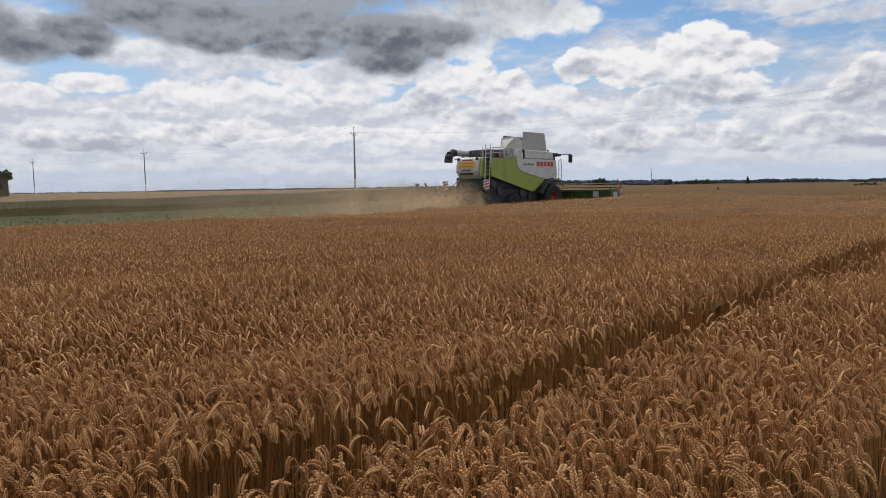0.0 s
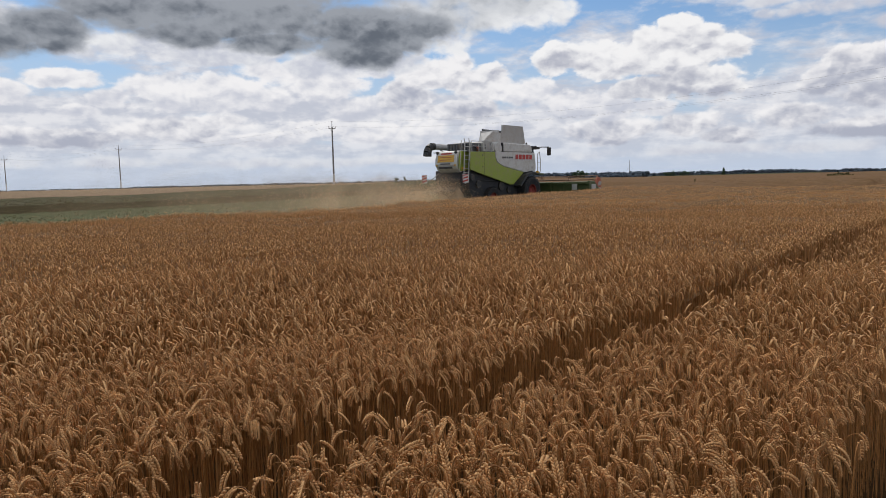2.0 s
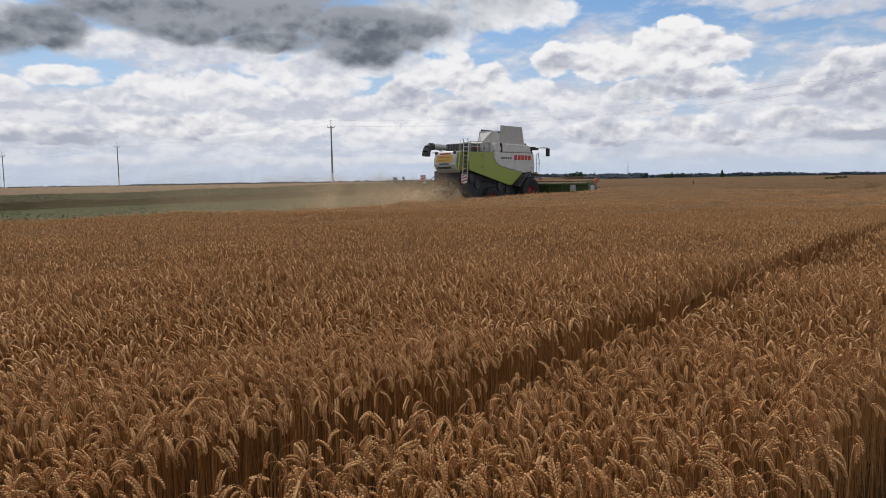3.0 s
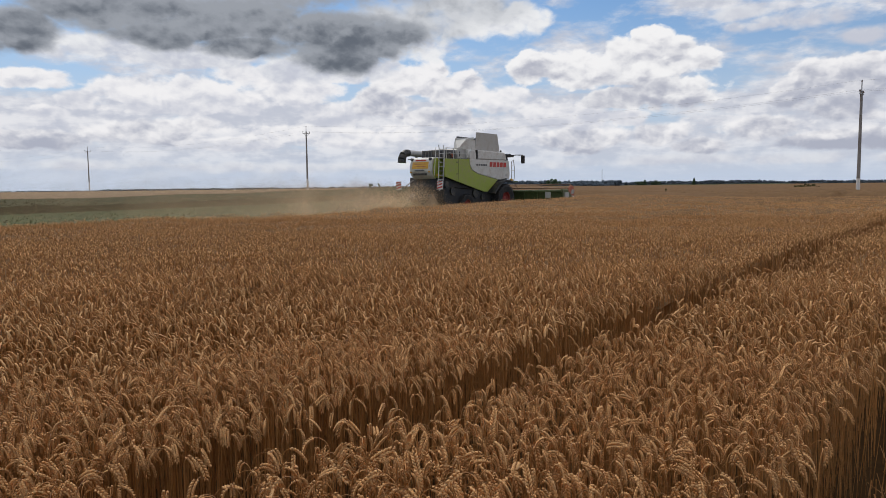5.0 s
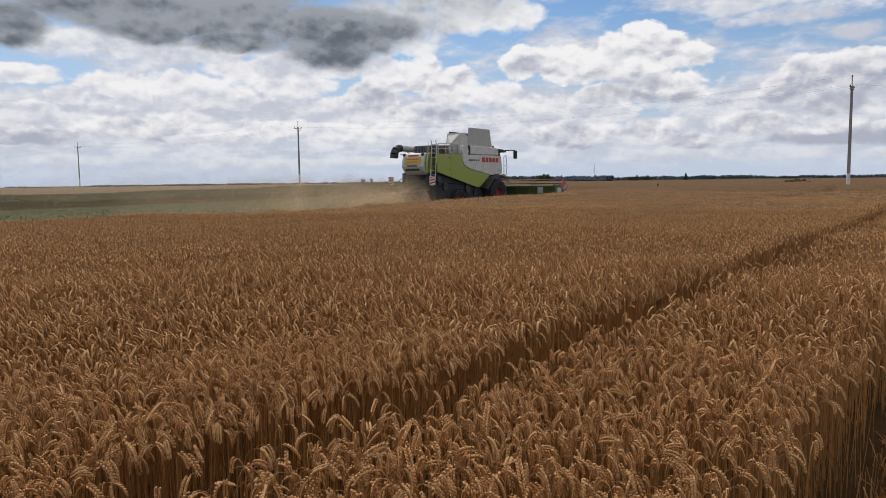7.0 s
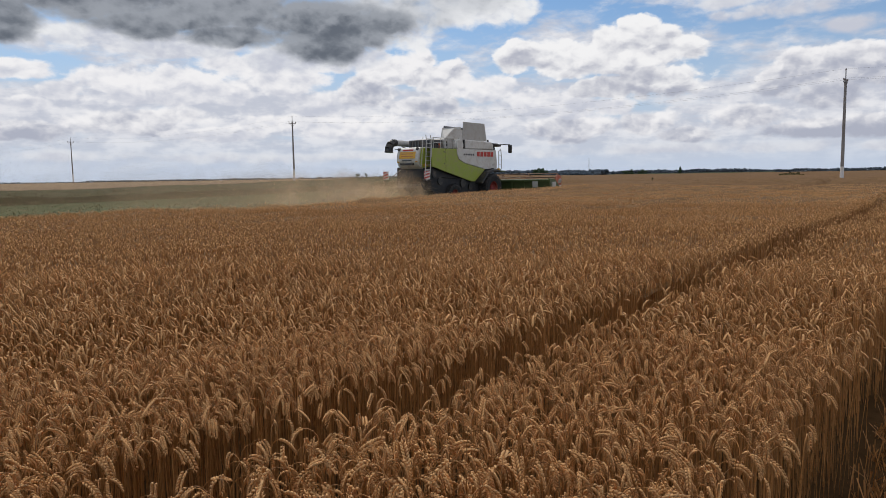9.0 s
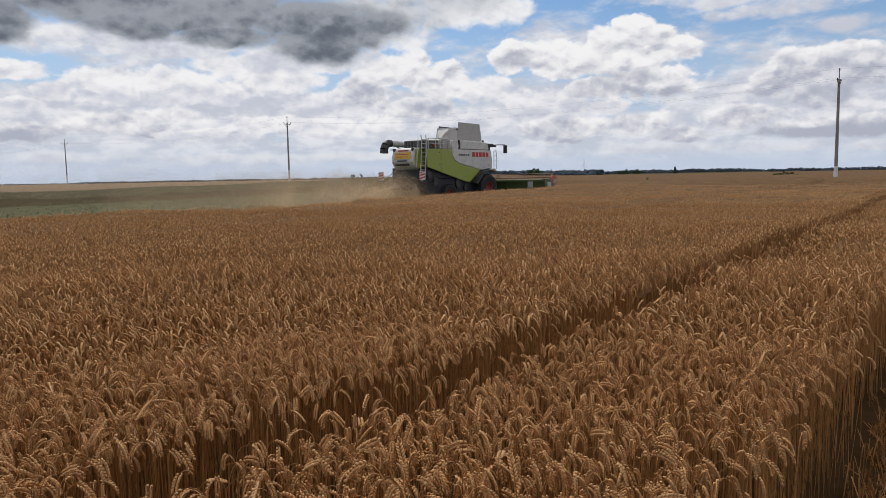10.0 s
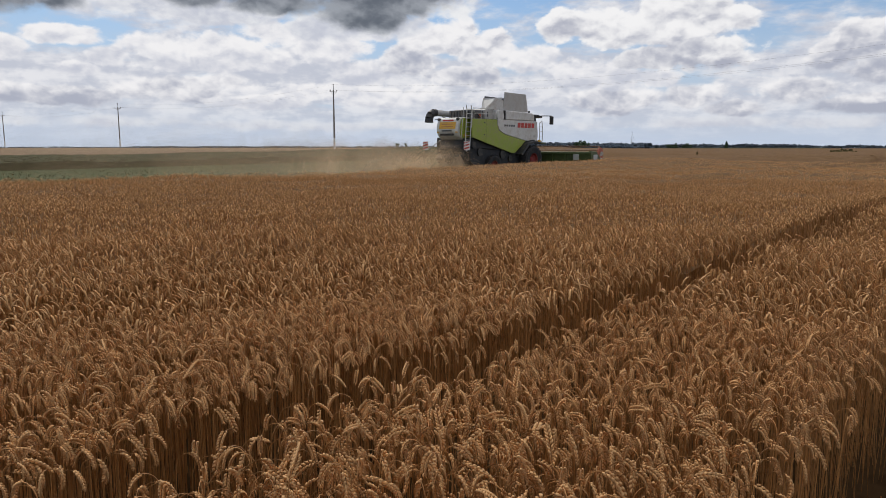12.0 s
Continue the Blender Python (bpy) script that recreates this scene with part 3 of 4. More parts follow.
def power_pole():
    p = empty("power_pole", Matrix(), "slender grey concrete power pole with steel crossarm and insulators", "pole", "poles of the power line")
    part("shaft", rod((0, 0, -0.3), (0, 0, 8.9), 0.15, 8, 0.095), CONCRETE, p)
    part("painted_foot", rod((0, 0, 0.2), (0, 0, 2.0), 0.155, 8, 0.145), LIME, p, "whitewashed foot")
    arm = part("crossarm", box(-0.62, 0.62, -0.04, 0.04, 8.62, 8.70, 0.01), STEEL, p, "steel crossarm")
    part("brace", rod((-0.45, 0, 8.6), (0, 0, 8.2), 0.02, 6), STEEL, p)
    part("brace", rod((0.45, 0, 8.6), (0, 0, 8.2), 0.02, 6), STEEL, p)
    part("top_spike", rod((0, 0, 8.9), (0, 0, 9.55), 0.04, 6), STEEL, p)
    for sx, sz in ((-0.58, 8.7), (0.58, 8.7), (0, 9.5)):
        bm = rod((sx, 0, sz), (sx, 0, sz + 0.14), 0.02, 6)
        rod((sx, 0, sz + 0.10), (sx, 0, sz + 0.19), 0.08, 8, 0.05, bm)
        rod((sx, 0, sz + 0.19), (sx, 0, sz + 0.25), 0.05, 8, 0.04, bm)
        part("insulator", bm, GLAZE, p, "brown porcelain insulator")
    return p


POLES = [(84.0, 3.0), (32.7, 57.2), (-20.9, 105.0), (-78.3, 154.3), (-127.8, 188.8), (-185.0, 232.0)]
line_turn = math.degrees(math.atan2(POLES[2][1] - POLES[1][1], POLES[2][0] - POLES[1][0])) + 90
first = power_pole()
first.matrix_world = pose(*POLES[0], float(land(*POLES[0])), 0, 0, line_turn)
for x, y in POLES[1:]:
    copy_thing(first, pose(x, y, float(land(x, y)), 0, 0, line_turn))
for sx, sz in ((-0.58, 8.93), (0.58, 8.93), (0, 9.73)):
    bm = bmesh.new()
    off = Matrix.Rotation(radians(line_turn), 3, "Z") @ Vector((sx, 0, 0))
    for (xa, ya), (xb, yb) in zip(POLES, POLES[1:]):
        a, b = Vector((xa, ya, float(land(xa, ya)) + sz)) + off, Vector((xb, yb, float(land(xb, yb)) + sz)) + off
        pts = [a.lerp(b, i / 14) - Vector((0, 0, 1.3 * 4 * (i / 14) * (1 - i / 14))) for i in range(15)]
        tube(pts, 0.0038, 4, bm)
    tagged(part("power_wire", bm, WIRE), "thin dark overhead power wire sagging between poles", "wire", "wires of the power line")

# ---- distant trees ----


def crown(bm, c, rx, rz, clumps, r, lumps=1.0):
    """Leaf clumps scattered through a crown, uneven and with gaps."""
    for _ in range(clumps):
        d = Vector((r.gauss(0, 1), r.gauss(0, 1), r.gauss(0, 1))).normalized() * r.uniform(0.35, 1.0)
        p = Vector(c) + Vector((d.x * rx, d.y * rx, d.z * rz))
        s = r.uniform(0.16, 0.34) * min(rx, rz) * lumps
        made = bmesh.ops.create_icosphere(bm, subdivisions=1, radius=s, matrix=Matrix.Translation(p))
        for v in made["verts"]:
            v.co += Vector((r.gauss(0, 1), r.gauss(0, 1), r.gauss(0, 1))) * s * 0.3
    return bm


def polar(a, r):
    return r * math.sin(radians(a)), r * math.cos(radians(a))


def tree(a, dist, height, width, seed, label, clumps=46, foot=0.25, spire=False):
    r = random.Random(seed)
    x, y = polar(a, dist)
    t = empty("tree", pose(x, y, float(land(x, y))), label, "tree")
    bm = rod((0, 0, -0.2), (0, 0, height * 0.7), 0.03 * height, 7, 0.01 * height)
    for i in range(5):
        ang = i * 1.3
        rod((0, 0, height * (0.3 + 0.07 * i)), (width * 0.3 * math.cos(ang), width * 0.3 * math.sin(ang), height * (0.5 + 0.07 * i)), 0.012 * height, 5, 0.004 * height, bm)
    part("trunk", bm, BARK, t)
    bm = bmesh.new()
    if spire:
        for i in range(9):
            f = i / 8
            crown(bm, (0, 0, height * (0.08 + 0.86 * f)), width / 2 * (1.05 - 0.85 * f), height * 0.09, 12, r, 3.2)
    else:
        crown(bm, (0, 0, height * (foot + (1 - foot) / 2)), width / 2, height * (1 - foot) / 2, clumps, r)
    part("crown", bm, LEAF, t)
    return t


tree(18.93, 420, 4.6, 2.6, 1, "lone dark conical tree at the field edge", spire=True)
tree(8.35, 300, 4.0, 6.0, 2, "broad round-crowned dark green tree", 60, 0.05)
tree(15.1, 380, 3.6, 6.5, 3, "low wide dark green tree among bushes", 50, 0.02)
tree(16.2, 385, 3.2, 6.0, 4, "low wide dark green tree among bushes", 46, 0.02)
tree(-6.3, 260, 2.2, 1.6, 5, "small slim tree beyond the fields", 20, 0.05)
tree(-5.6, 262, 2.4, 1.4, 6, "small slim tree beyond the fields", 20, 0.05)
tree(-36.7, 120, 4.6, 4.4, 7, "dark leafy tree beside the farm building", 70, 0.05)

ball = bmesh.new()
bmesh.ops.create_icosphere(ball, subdivisions=1, radius=1.0)
ball_v = np.array([v.co[:] for v in ball.verts])
ball_f = np.array([[v.index for v in f.verts] for f in ball.faces])
ball.free()


def clumps_mesh(name, centres, sizes, mat):
    """Many uneven leaf clumps in one mesh."""
    n, k = len(centres), len(ball_v)
    v = ball_v[None] * sizes[:, None, None] * (1 + rng.normal(0, 0.25, (n, k, 1))) + rng.normal(0, 0.12, (n, k, 3)) * sizes[:, None, None] + centres[:, None]
    f = ball_f[None] + (np.arange(n) * k)[:, None, None]
    return arrays(name, v.reshape(-1, 3), f.reshape(-1, 3), mat)


def wood_line(a0, a1, step, r0, r1, low, high, wide, per, size):
    a = np.arange(a0, a1, step) + rng.normal(0, step, len(np.arange(a0, a1, step)))
    d = rng.uniform(r0, r1, len(a))
    h = (low + (high - low) * (0.5 + 0.5 * np.sin(a * 1.9) * np.sin(a * 0.7 + 1))) * rng.uniform(0.75, 1.12, len(a))
    a, d, h = np.repeat(a, per), np.repeat(d, per), np.repeat(h, per)
    x, y = d * np.sin(np.radians(a)), d * np.cos(np.radians(a))
    x, y = x + rng.normal(0, wide, len(a)), y + rng.normal(0, wide, len(a))
    return np.stack([x, y, land(x, y) + h * rng.uniform(0.02, 0.95, len(a))], -1), size * rng.uniform(0.6, 1.3, len(a))


rows = [wood_line(2.0, 13.5, 0.05, 700, 760, 4.4, 5.6, 2.0, 12, 1.25), wood_line(8.6, 12.9, 0.07, 520, 560, 2.0, 3.0, 1.2, 8, 0.9),
        wood_line(13.0, 24.5, 0.06, 820, 900, 3.8, 5.4, 1.6, 10, 1.1), wood_line(24.0, 42.0, 0.08, 840, 900, 2.8, 4.0, 2.0, 8, 1.0),
        wood_line(-26.0, 2.0, 0.10, 600, 640, 0.7, 1.5, 1.6, 5, 0.6), wood_line(-48.0, -26.0, 0.15, 600, 640, 0.4, 1.0, 1.6, 4, 0.5)]
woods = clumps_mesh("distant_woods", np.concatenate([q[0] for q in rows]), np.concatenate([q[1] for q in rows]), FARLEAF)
tagged(woods, "dark uneven line of distant trees on the horizon", "woods", kind="stuff")
far_green = polar_sheet("far_green_field", CROP, np.linspace(13.5, 25.5, 30), np.linspace(560, 800, 8), lambda x, y: land(x, y) + 0.35 + 0.004 * (np.hypot(x, y) - 560))
tagged(far_green, "distant dull green field below the tree line", "field", kind="structure")

# low bush at the border of the two wheat fields
bush_xy = polar(26.6, 104)
bush = empty("bush", pose(*bush_xy, float(land(*bush_xy))), "low olive-brown bush standing in the wheat", "bush")
bm = bmesh.new()
for i in range(9):
    rod((0, 0, 0), (0.7 * math.cos(i * 0.7), 0.7 * math.sin(i * 0.7), 0.9), 0.025, 5, 0.01, bm)
part("stems", bm, BARK, bush)
part("crown", crown(bmesh.new(), (0, 0, 0.80), 1.7, 0.42, 120, random.Random(3), 1.2), BRUSH, bush)
weed_xy = polar(16.9, 76)
weed = empty("weed", pose(*weed_xy, float(land(*weed_xy))), "tall dark weed standing above the wheat", "weed")
part("stem", rod((0, 0, 0), (0.02, 0, 1.3), 0.02, 5, 0.01), BARK, weed)
part("crown", crown(bmesh.new(), (0, 0, 1.1), 0.10, 0.22, 16, random.Random(5), 1.3), BRUSH, weed)

# lattice mast far off
mast_xy = polar(12.1, 900)
mast = empty("radio_mast", pose(*mast_xy, float(land(*mast_xy))), "thin grey radio mast far on the horizon", "mast")
part("shaft", rod((0, 0, 0), (0, 0, 21), 0.42, 6, 0.2), STEEL, mast)
for k in range(3):
    part("guy_wire", rod((0, 0, 17), (9 * math.cos(k * 2.1), 9 * math.sin(k * 2.1), 0), 0.04, 4), STEEL, mast)

# old farm building beside the leafy tree
barn_xy = polar(-36.9, 118)
barn = empty("farm_building", pose(*barn_xy, float(land(*barn_xy)), 0, 0, 36), "old dark farm building with a steep gable roof", "house")
part("wall", box(-2.6, 2.6, -3.2, 3.2, 0, 2.6, 0.03), surface("weathered_brick", (0.09, 0.065, 0.05), 0.9, vary=0.3, bump=0.5), barn)
roof = bmesh.new()
for sgn in (-1, 1):
    sheet([(0, -3.5, 4.4), (sgn * 3.0, -3.5, 2.4), (sgn * 3.0, 3.5, 2.4), (0, 3.5, 4.4)], 0.12, roof)
part("roof", roof, surface("old_slate", (0.06, 0.055, 0.05), 0.85, vary=0.3, bump=0.6, bscale=9), barn)
for y in (-3.21, 3.21):
    part("gable", sheet([(-2.6, y, 2.6), (2.6, y, 2.6), (0, y, 4.3)], 0.1), BARK, barn)
part("door", box(-0.5, 0.5, -3.26, -3.19, 0, 2.0), BARK, barn, "dark plank door")
part("window", box(1.2, 1.9, -3.25, -3.19, 1.0, 1.8), GLASS, barn, "small dark window")

# ---- combine harvester: x ahead, y to its left, z up ----
FLANK = (-0.48, 41.5)
base = np.array(FLANK) - 1.5 * AV
SIDE = -1.5
harvester = empty("combine_harvester", pose(base[0], base[1], 0, 0, 0, 90 - math.degrees(HEAD)),
                  "dusty green and white combine harvester cutting wheat, grain tank lids open", "combine harvester")


def hp(name, bm, mat, label="", parent=None, smooth=False):
    return part(name, bm, mat, parent or harvester, label, smooth)


# hull and chassis
hp("chassis", slab([(0.45, 1.0), (0.5, 2.35), (1.7, 2.1), (3.2, 1.75), (4.6, 1.45), (5.6, 1.9), (6.6, 2.1), (7.1, 1.4), (6.8, 0.75), (5.0, 0.55), (2.0, 0.6), (0.8, 0.7)], -1.32, 1.32, 0.03), DARK, "dark dusty underside and threshing housing")
hp("hull", slab([(1.0, 2.35), (1.0, 3.3), (1.1, 3.42), (7.1, 3.42), (7.2, 2.3), (5.7, 1.95), (4.7, 1.5), (3.2, 1.76), (1.7, 2.1), (1.0, 2.3)], -1.42, 1.42, 0.03), DARK)
panel = hp("green_side_panel", slab([(0.42, 2.36), (0.40, 3.42), (2.84, 3.44), (2.88, 3.1), (3.05, 2.8), (3.65, 2.56), (5.92, 2.19), (5.55, 1.92), (4.76, 1.43), (4.4, 1.42), (3.2, 1.70), (1.7, 2.05)], -1.50, -1.43, 0.015), GREEN, "dusty lime-green side panel")
hp("panel_seam", box(1.72, 1.735, -1.506, -1.498, 2.08, 3.42), BLACK, "", panel)
for z in (2.5, 3.2):
    hp("latch", box(1.52, 1.62, -1.52, -1.498, z, z + 0.05, 0.006), BLACK, "", panel)
wp = hp("white_side_panel", slab([(2.86, 3.44), (7.18, 3.44), (7.32, 2.6), (7.25, 2.2), (6.9, 2.28), (6.3, 2.2), (5.94, 2.2), (3.67, 2.58), (3.07, 2.82), (2.90, 3.12)], -1.51, -1.43, 0.015), WHITE, "dusty white side panel with red lettering bars")
# maker's mark and model as plain bars
for i in range(5):
    x0 = 4.98 + i * 0.39
    hp("red_mark", slab([(x0, 3.0), (x0 + 0.02, 3.30), (x0 + 0.32, 3.30), (x0 + 0.30, 3.0)], -1.522, -1.508, 0.0), RED, "red lettering bar", wp)
for i in range(5):
    hp("model_mark", box(3.55 + i * 0.24, 3.72 + i * 0.24, -1.52, -1.508, 3.05, 3.16), GRILLE, "small dark lettering bar", wp)
hp("sticker", box(6.75, 7.0, -1.52, -1.508, 2.42, 2.55), LIDGREY, "", wp)
# rear hood, with its stickers, grille and corner lamps
hood = hp("rear_hood", slab([(0.02, 2.42), (-0.14, 2.7), (-0.10, 3.1), (0.02, 3.38), (0.15, 3.5), (1.0, 3.52), (1.0, 2.3), (0.3, 2.22)], -0.86, 0.80, 0.05), WHITE, "dusty cream rear hood")
hp("yellow_sticker", sheet([(-0.135, -0.66, 2.84), (-0.135, 0.58, 2.84), (-0.035, 0.58, 3.24), (-0.035, -0.66, 3.24)], 0.03), YELLOW, "yellow warning sticker with worn lettering", hood)
for z, x in ((2.92, -0.125), (3.07, -0.088)):
    hp("lettering_bar", box(x - 0.012, x + 0.02, -0.48, 0.42, z, z + 0.07), ORANGE, "faded orange lettering bar", hood)
hp("red_mark", box(-0.03, 0.06, -0.42, 0.38, 3.30, 3.38), RED, "red lettering bar", hood)
hp("model_mark", box(-0.155, -0.08, -0.38, 0.36, 2.70, 2.78), GRILLE, "dark lettering bar", hood)
hp("exhaust_grille", box(-0.10, 0.1, -0.48, 0.55, 2.46, 2.58, 0.01), BLACK, "dark slatted outlet", hood)
for y in (-0.74, 0.68):
    hp("rear_lamp", rod((-0.06, y, 3.40), (0.1, y, 3.40), 0.085, 10), BLACK, "round black work lamp", hood)
    hp("reflector", box(-0.15, -0.05, y - 0.07, y + 0.07, 2.62, 2.69), YELLOW, "amber reflector", hood)
hp("corner_panel", slab([(0.10, 2.30), (0.02, 2.6), (0.06, 3.1), (0.2, 3.48), (1.3, 3.48), (1.3, 2.3)], -1.05, -0.88, 0.03), GREEN, "green rear corner panel")
hp("hazard_patch", box(0.12, 0.5, -1.07, -1.045, 2.4, 2.52), YELLOW, "yellow sticker")
hp("straw_chopper", slab([(0.3, 1.3), (0.1, 1.75), (0.35, 2.3), (1.5, 2.35), (1.6, 1.2), (0.9, 1.0)], -0.95, 0.85, 0.05), DARK, "dark straw chopper under the hood")
hp("spreader", slab([(-0.2, 1.05), (-0.2, 1.15), (0.6, 1.5), (0.7, 1.1)], -0.9, 0.9, 0.02), DARK)
# engine deck
deck = hp("engine_cover", box(0.95, 2.1, -1.0, 0.72, 3.45, 3.97, 0.04), GRILLE, "dark grey engine cover")
for i in range(7):
    hp("slat", box(0.935, 0.955, -0.85 + i * 0.22, -0.75 + i * 0.22, 3.52, 3.9), BLACK, "", deck)
hp("deck_plate", box(0.3, 3.0, -1.40, 1.3, 3.43, 3.47), GRILLE)
# unloading tube, folded to the rear
hp("unloading_tube", rod((5.2, 1.55, 3.72), (0.62, 1.55, 3.86), 0.185, 18), LIDGREY, "grey unloading tube")
elbow = bmesh.new()
pts = [(0.66, 1.55, 3.86), (0.40, 1.55, 3.84), (0.16, 1.55, 3.70), (0.06, 1.55, 3.48), (0.04, 1.55, 3.26)]
for k, (p, q) in enumerate(zip(pts, pts[1:])):
    rod(p, q, 0.215 + 0.012 * k, 18, 0.227 + 0.012 * k, elbow)
hp("spout", elbow, BLACK, "black rubber spout")
hp("tube_rest", rod((1.2, 0.9, 3.4), (1.2, 1.5, 3.65), 0.04), STEEL)
# ladder to the engine deck
for x in (-0.40, 0.04):
    hp("ladder_rail", tube([(x, -1.62, 1.85), (x + 0.15, -1.62, 3.9), (x + 0.17, -1.56, 4.18)], 0.026), LIDGREY, "grey ladder rail")
for i in range(9):
    k = 0.15 * i * 0.25 / 2.05
    hp("rung", box(-0.39 + k, 0.03 + k, -1.66, -1.58, 1.92 + i * 0.25, 1.955 + i * 0.25, 0.006), LIDGREY)
hp("hand_rail", tube([(-0.62, -1.5, 2.3), (-0.52, -1.55, 3.5), (-0.35, -1.45, 4.05)], 0.02), LIDGREY)
hp("hand_rail", tube([(0.28, -1.55, 2.9), (0.32, -1.58, 3.9), (0.5, -1.5, 4.05)], 0.02), LIDGREY)
hp("ladder_foot", tube([(-0.40, -1.62, 1.9), (-0.2, -1.55, 1.55), (0.04, -1.62, 1.75)], 0.025), LIDGREY)
# railing along the deck
for z in (3.75, 4.05):
    hp("deck_rail", tube([(0.62, -1.45, z), (2.55, -1.45, z), (2.7, -1.4, z - 0.12)], 0.02), LIDGREY, "grey safety rail")
for x in (0.62, 1.3, 2.0, 2.55):
    hp("rail_post", rod((x, -1.45, 3.42), (x, -1.45, 4.05), 0.02), LIDGREY)
hp("fuel_filler", rod((1.0, -1.15, 3.45), (1.0, -1.15, 3.68), 0.09, 10), BLACK)
hp("red_canister", rod((1.62, -1.1, 3.45), (1.62, -1.1, 3.75), 0.08, 10), ORANGE, "orange canister")
hp("hose", tube([(0.8, -1.2, 3.5), (1.0, -1.0, 3.85), (1.4, -1.0, 3.8), (1.5, -1.25, 3.5)], 0.03), BLACK)
# grain tank
hp("tank", slab([(2.12, 3.42), (2.12, 4.02), (2.4, 4.1), (6.4, 4.05), (6.6, 3.42)], -1.12, 1.35, 0.03), LIDGREY, "light grey grain tank wall")
cool = bmesh.new()
bmesh.ops.create_cone(cool, cap_ends=True, segments=22, radius1=0.40, radius2=0.34, depth=0.4, matrix=Matrix.Translation((3.25, -1.27, 3.66)) @ Matrix.Rotation(math.pi / 2, 4, "X"))
hp("rotary_screen", cool, WHITE, "round white radiator screen cover")
hp("screen_frame", box(2.86, 3.72, -1.35, -1.10, 3.44, 4.02, 0.06), WHITE)
# black block painted in for the shade of the open joint
hp("dark_gap_fill", box(3.74, 3.82, -1.42, -1.30, 3.5, 4.02), BLACK)
hp("shoulder", slab([(3.84, 3.46), (3.84, 3.96), (4.0, 4.03), (6.75, 3.96), (6.95, 3.85), (7.02, 3.46)], -1.45, -0.9, 0.07), WHITE, "white rounded upper side cover")
hp("door_latch", box(2.3, 2.36, -1.14, -1.11, 3.6, 3.9), BLACK)
# open lids and canvas corners
hp("tank_lid", sheet([(3.72, -1.30, 4.0), (6.42, -1.30, 4.0), (6.02, -1.40, 5.10), (3.72, -1.40, 5.12)], 0.03), LIDGREY, "grey tank lid standing open")
# the far lid's inside shade is given as a dark grey colour
hp("tank_lid", sheet([(3.55, 0.15, 4.05), (3.85, 0.25, 4.96), (6.0, 0.25, 4.92), (6.3, 0.15, 4.05)], 0.03), GRILLE, "open tank lid, inner side coloured dark for its shade")
hp("canvas", sheet([(3.40, 0.18, 4.02), (3.66, 0.22, 4.82), (3.62, -1.28, 4.80), (3.35, -1.28, 4.02)], 0.01), LIDGREY, "grey canvas between the lids")
hp("canvas", sheet([(2.2, -1.08, 4.05), (3.0, -1.22, 4.72), (3.73, -1.3, 4.62), (3.73, -1.3, 4.02)], 0.012), WHITE, "pale folded canvas gusset")
hp("canvas", sheet([(2.2, -1.06, 4.05), (3.4, 0.18, 4.02), (3.66, 0.2, 4.7), (3.0, -1.2, 4.72)], 0.012), LIDGREY)
# cab
cab = hp("cab", slab([(6.75, 2.2), (6.75, 3.7), (7.85, 3.72), (8.05, 3.0), (7.75, 2.15)], -1.0, 1.0, 0.05), GLASS, "dark tinted cab glass")
hp("cab_roof", slab([(6.6, 3.70), (6.65, 3.92), (7.9, 3.90), (8.35, 3.80), (8.3, 3.70)], -1.2, 1.2, 0.04), BLACK, "dark cab roof")
hp("cab_pillar", box(6.72, 6.85, -1.03, -0.98, 2.2, 3.72), LIDGREY)
hp("cab_floor", box(6.6, 7.9, -1.45, 1.2, 2.08, 2.2, 0.03), REEDGREEN, "green cab platform")
hp("cab_step", box(7.3, 7.95, -1.75, -1.4, 2.0, 2.1, 0.02), REEDGREEN)
hp("step_rail", tube([(7.35, -1.62, 2.2), (7.35, -1.62, 3.35), (7.6, -1.62, 3.5), (7.72, -1.62, 2.9), (7.68, -1.62, 2.2)], 0.022), LIDGREY, "grey grab rail")
for z in (2.5, 2.8, 3.1):
    hp("rung", rod((7.35, -1.62, z), (7.66, -1.62, z), 0.015), LIDGREY)
hp("mirror_arm", tube([(7.6, -1.1, 3.8), (7.9, -1.7, 3.82), (8.0, -2.1, 3.8)], 0.03), BLACK)
hp("mirror", box(7.92, 8.05, -2.24, -1.98, 3.25, 3.78, 0.04), BLACK, "black wing mirror")
hp("beacon", rod((7.0, -1.0, 3.9), (7.0, -1.0, 4.12), 0.07, 10, 0.055), BLACK)
hp("roof_lamp", box(7.7, 7.85, -1.25, -1.1, 3.75, 3.9, 0.02), BLACK)
# mudguard over the front wheel
hp("mudguard", slab([(5.0, 1.35), (5.75, 2.02), (6.5, 2.2), (7.2, 2.1), (7.2, 2.02), (6.5, 2.08), (5.85, 1.9), (5.12, 1.27)], -1.85, -1.2, 0.015), BLACK, "black mudguard")
hp("turn_lamp", box(7.15, 7.3, -1.75, -1.6, 2.1, 2.25, 0.02), YELLOW)


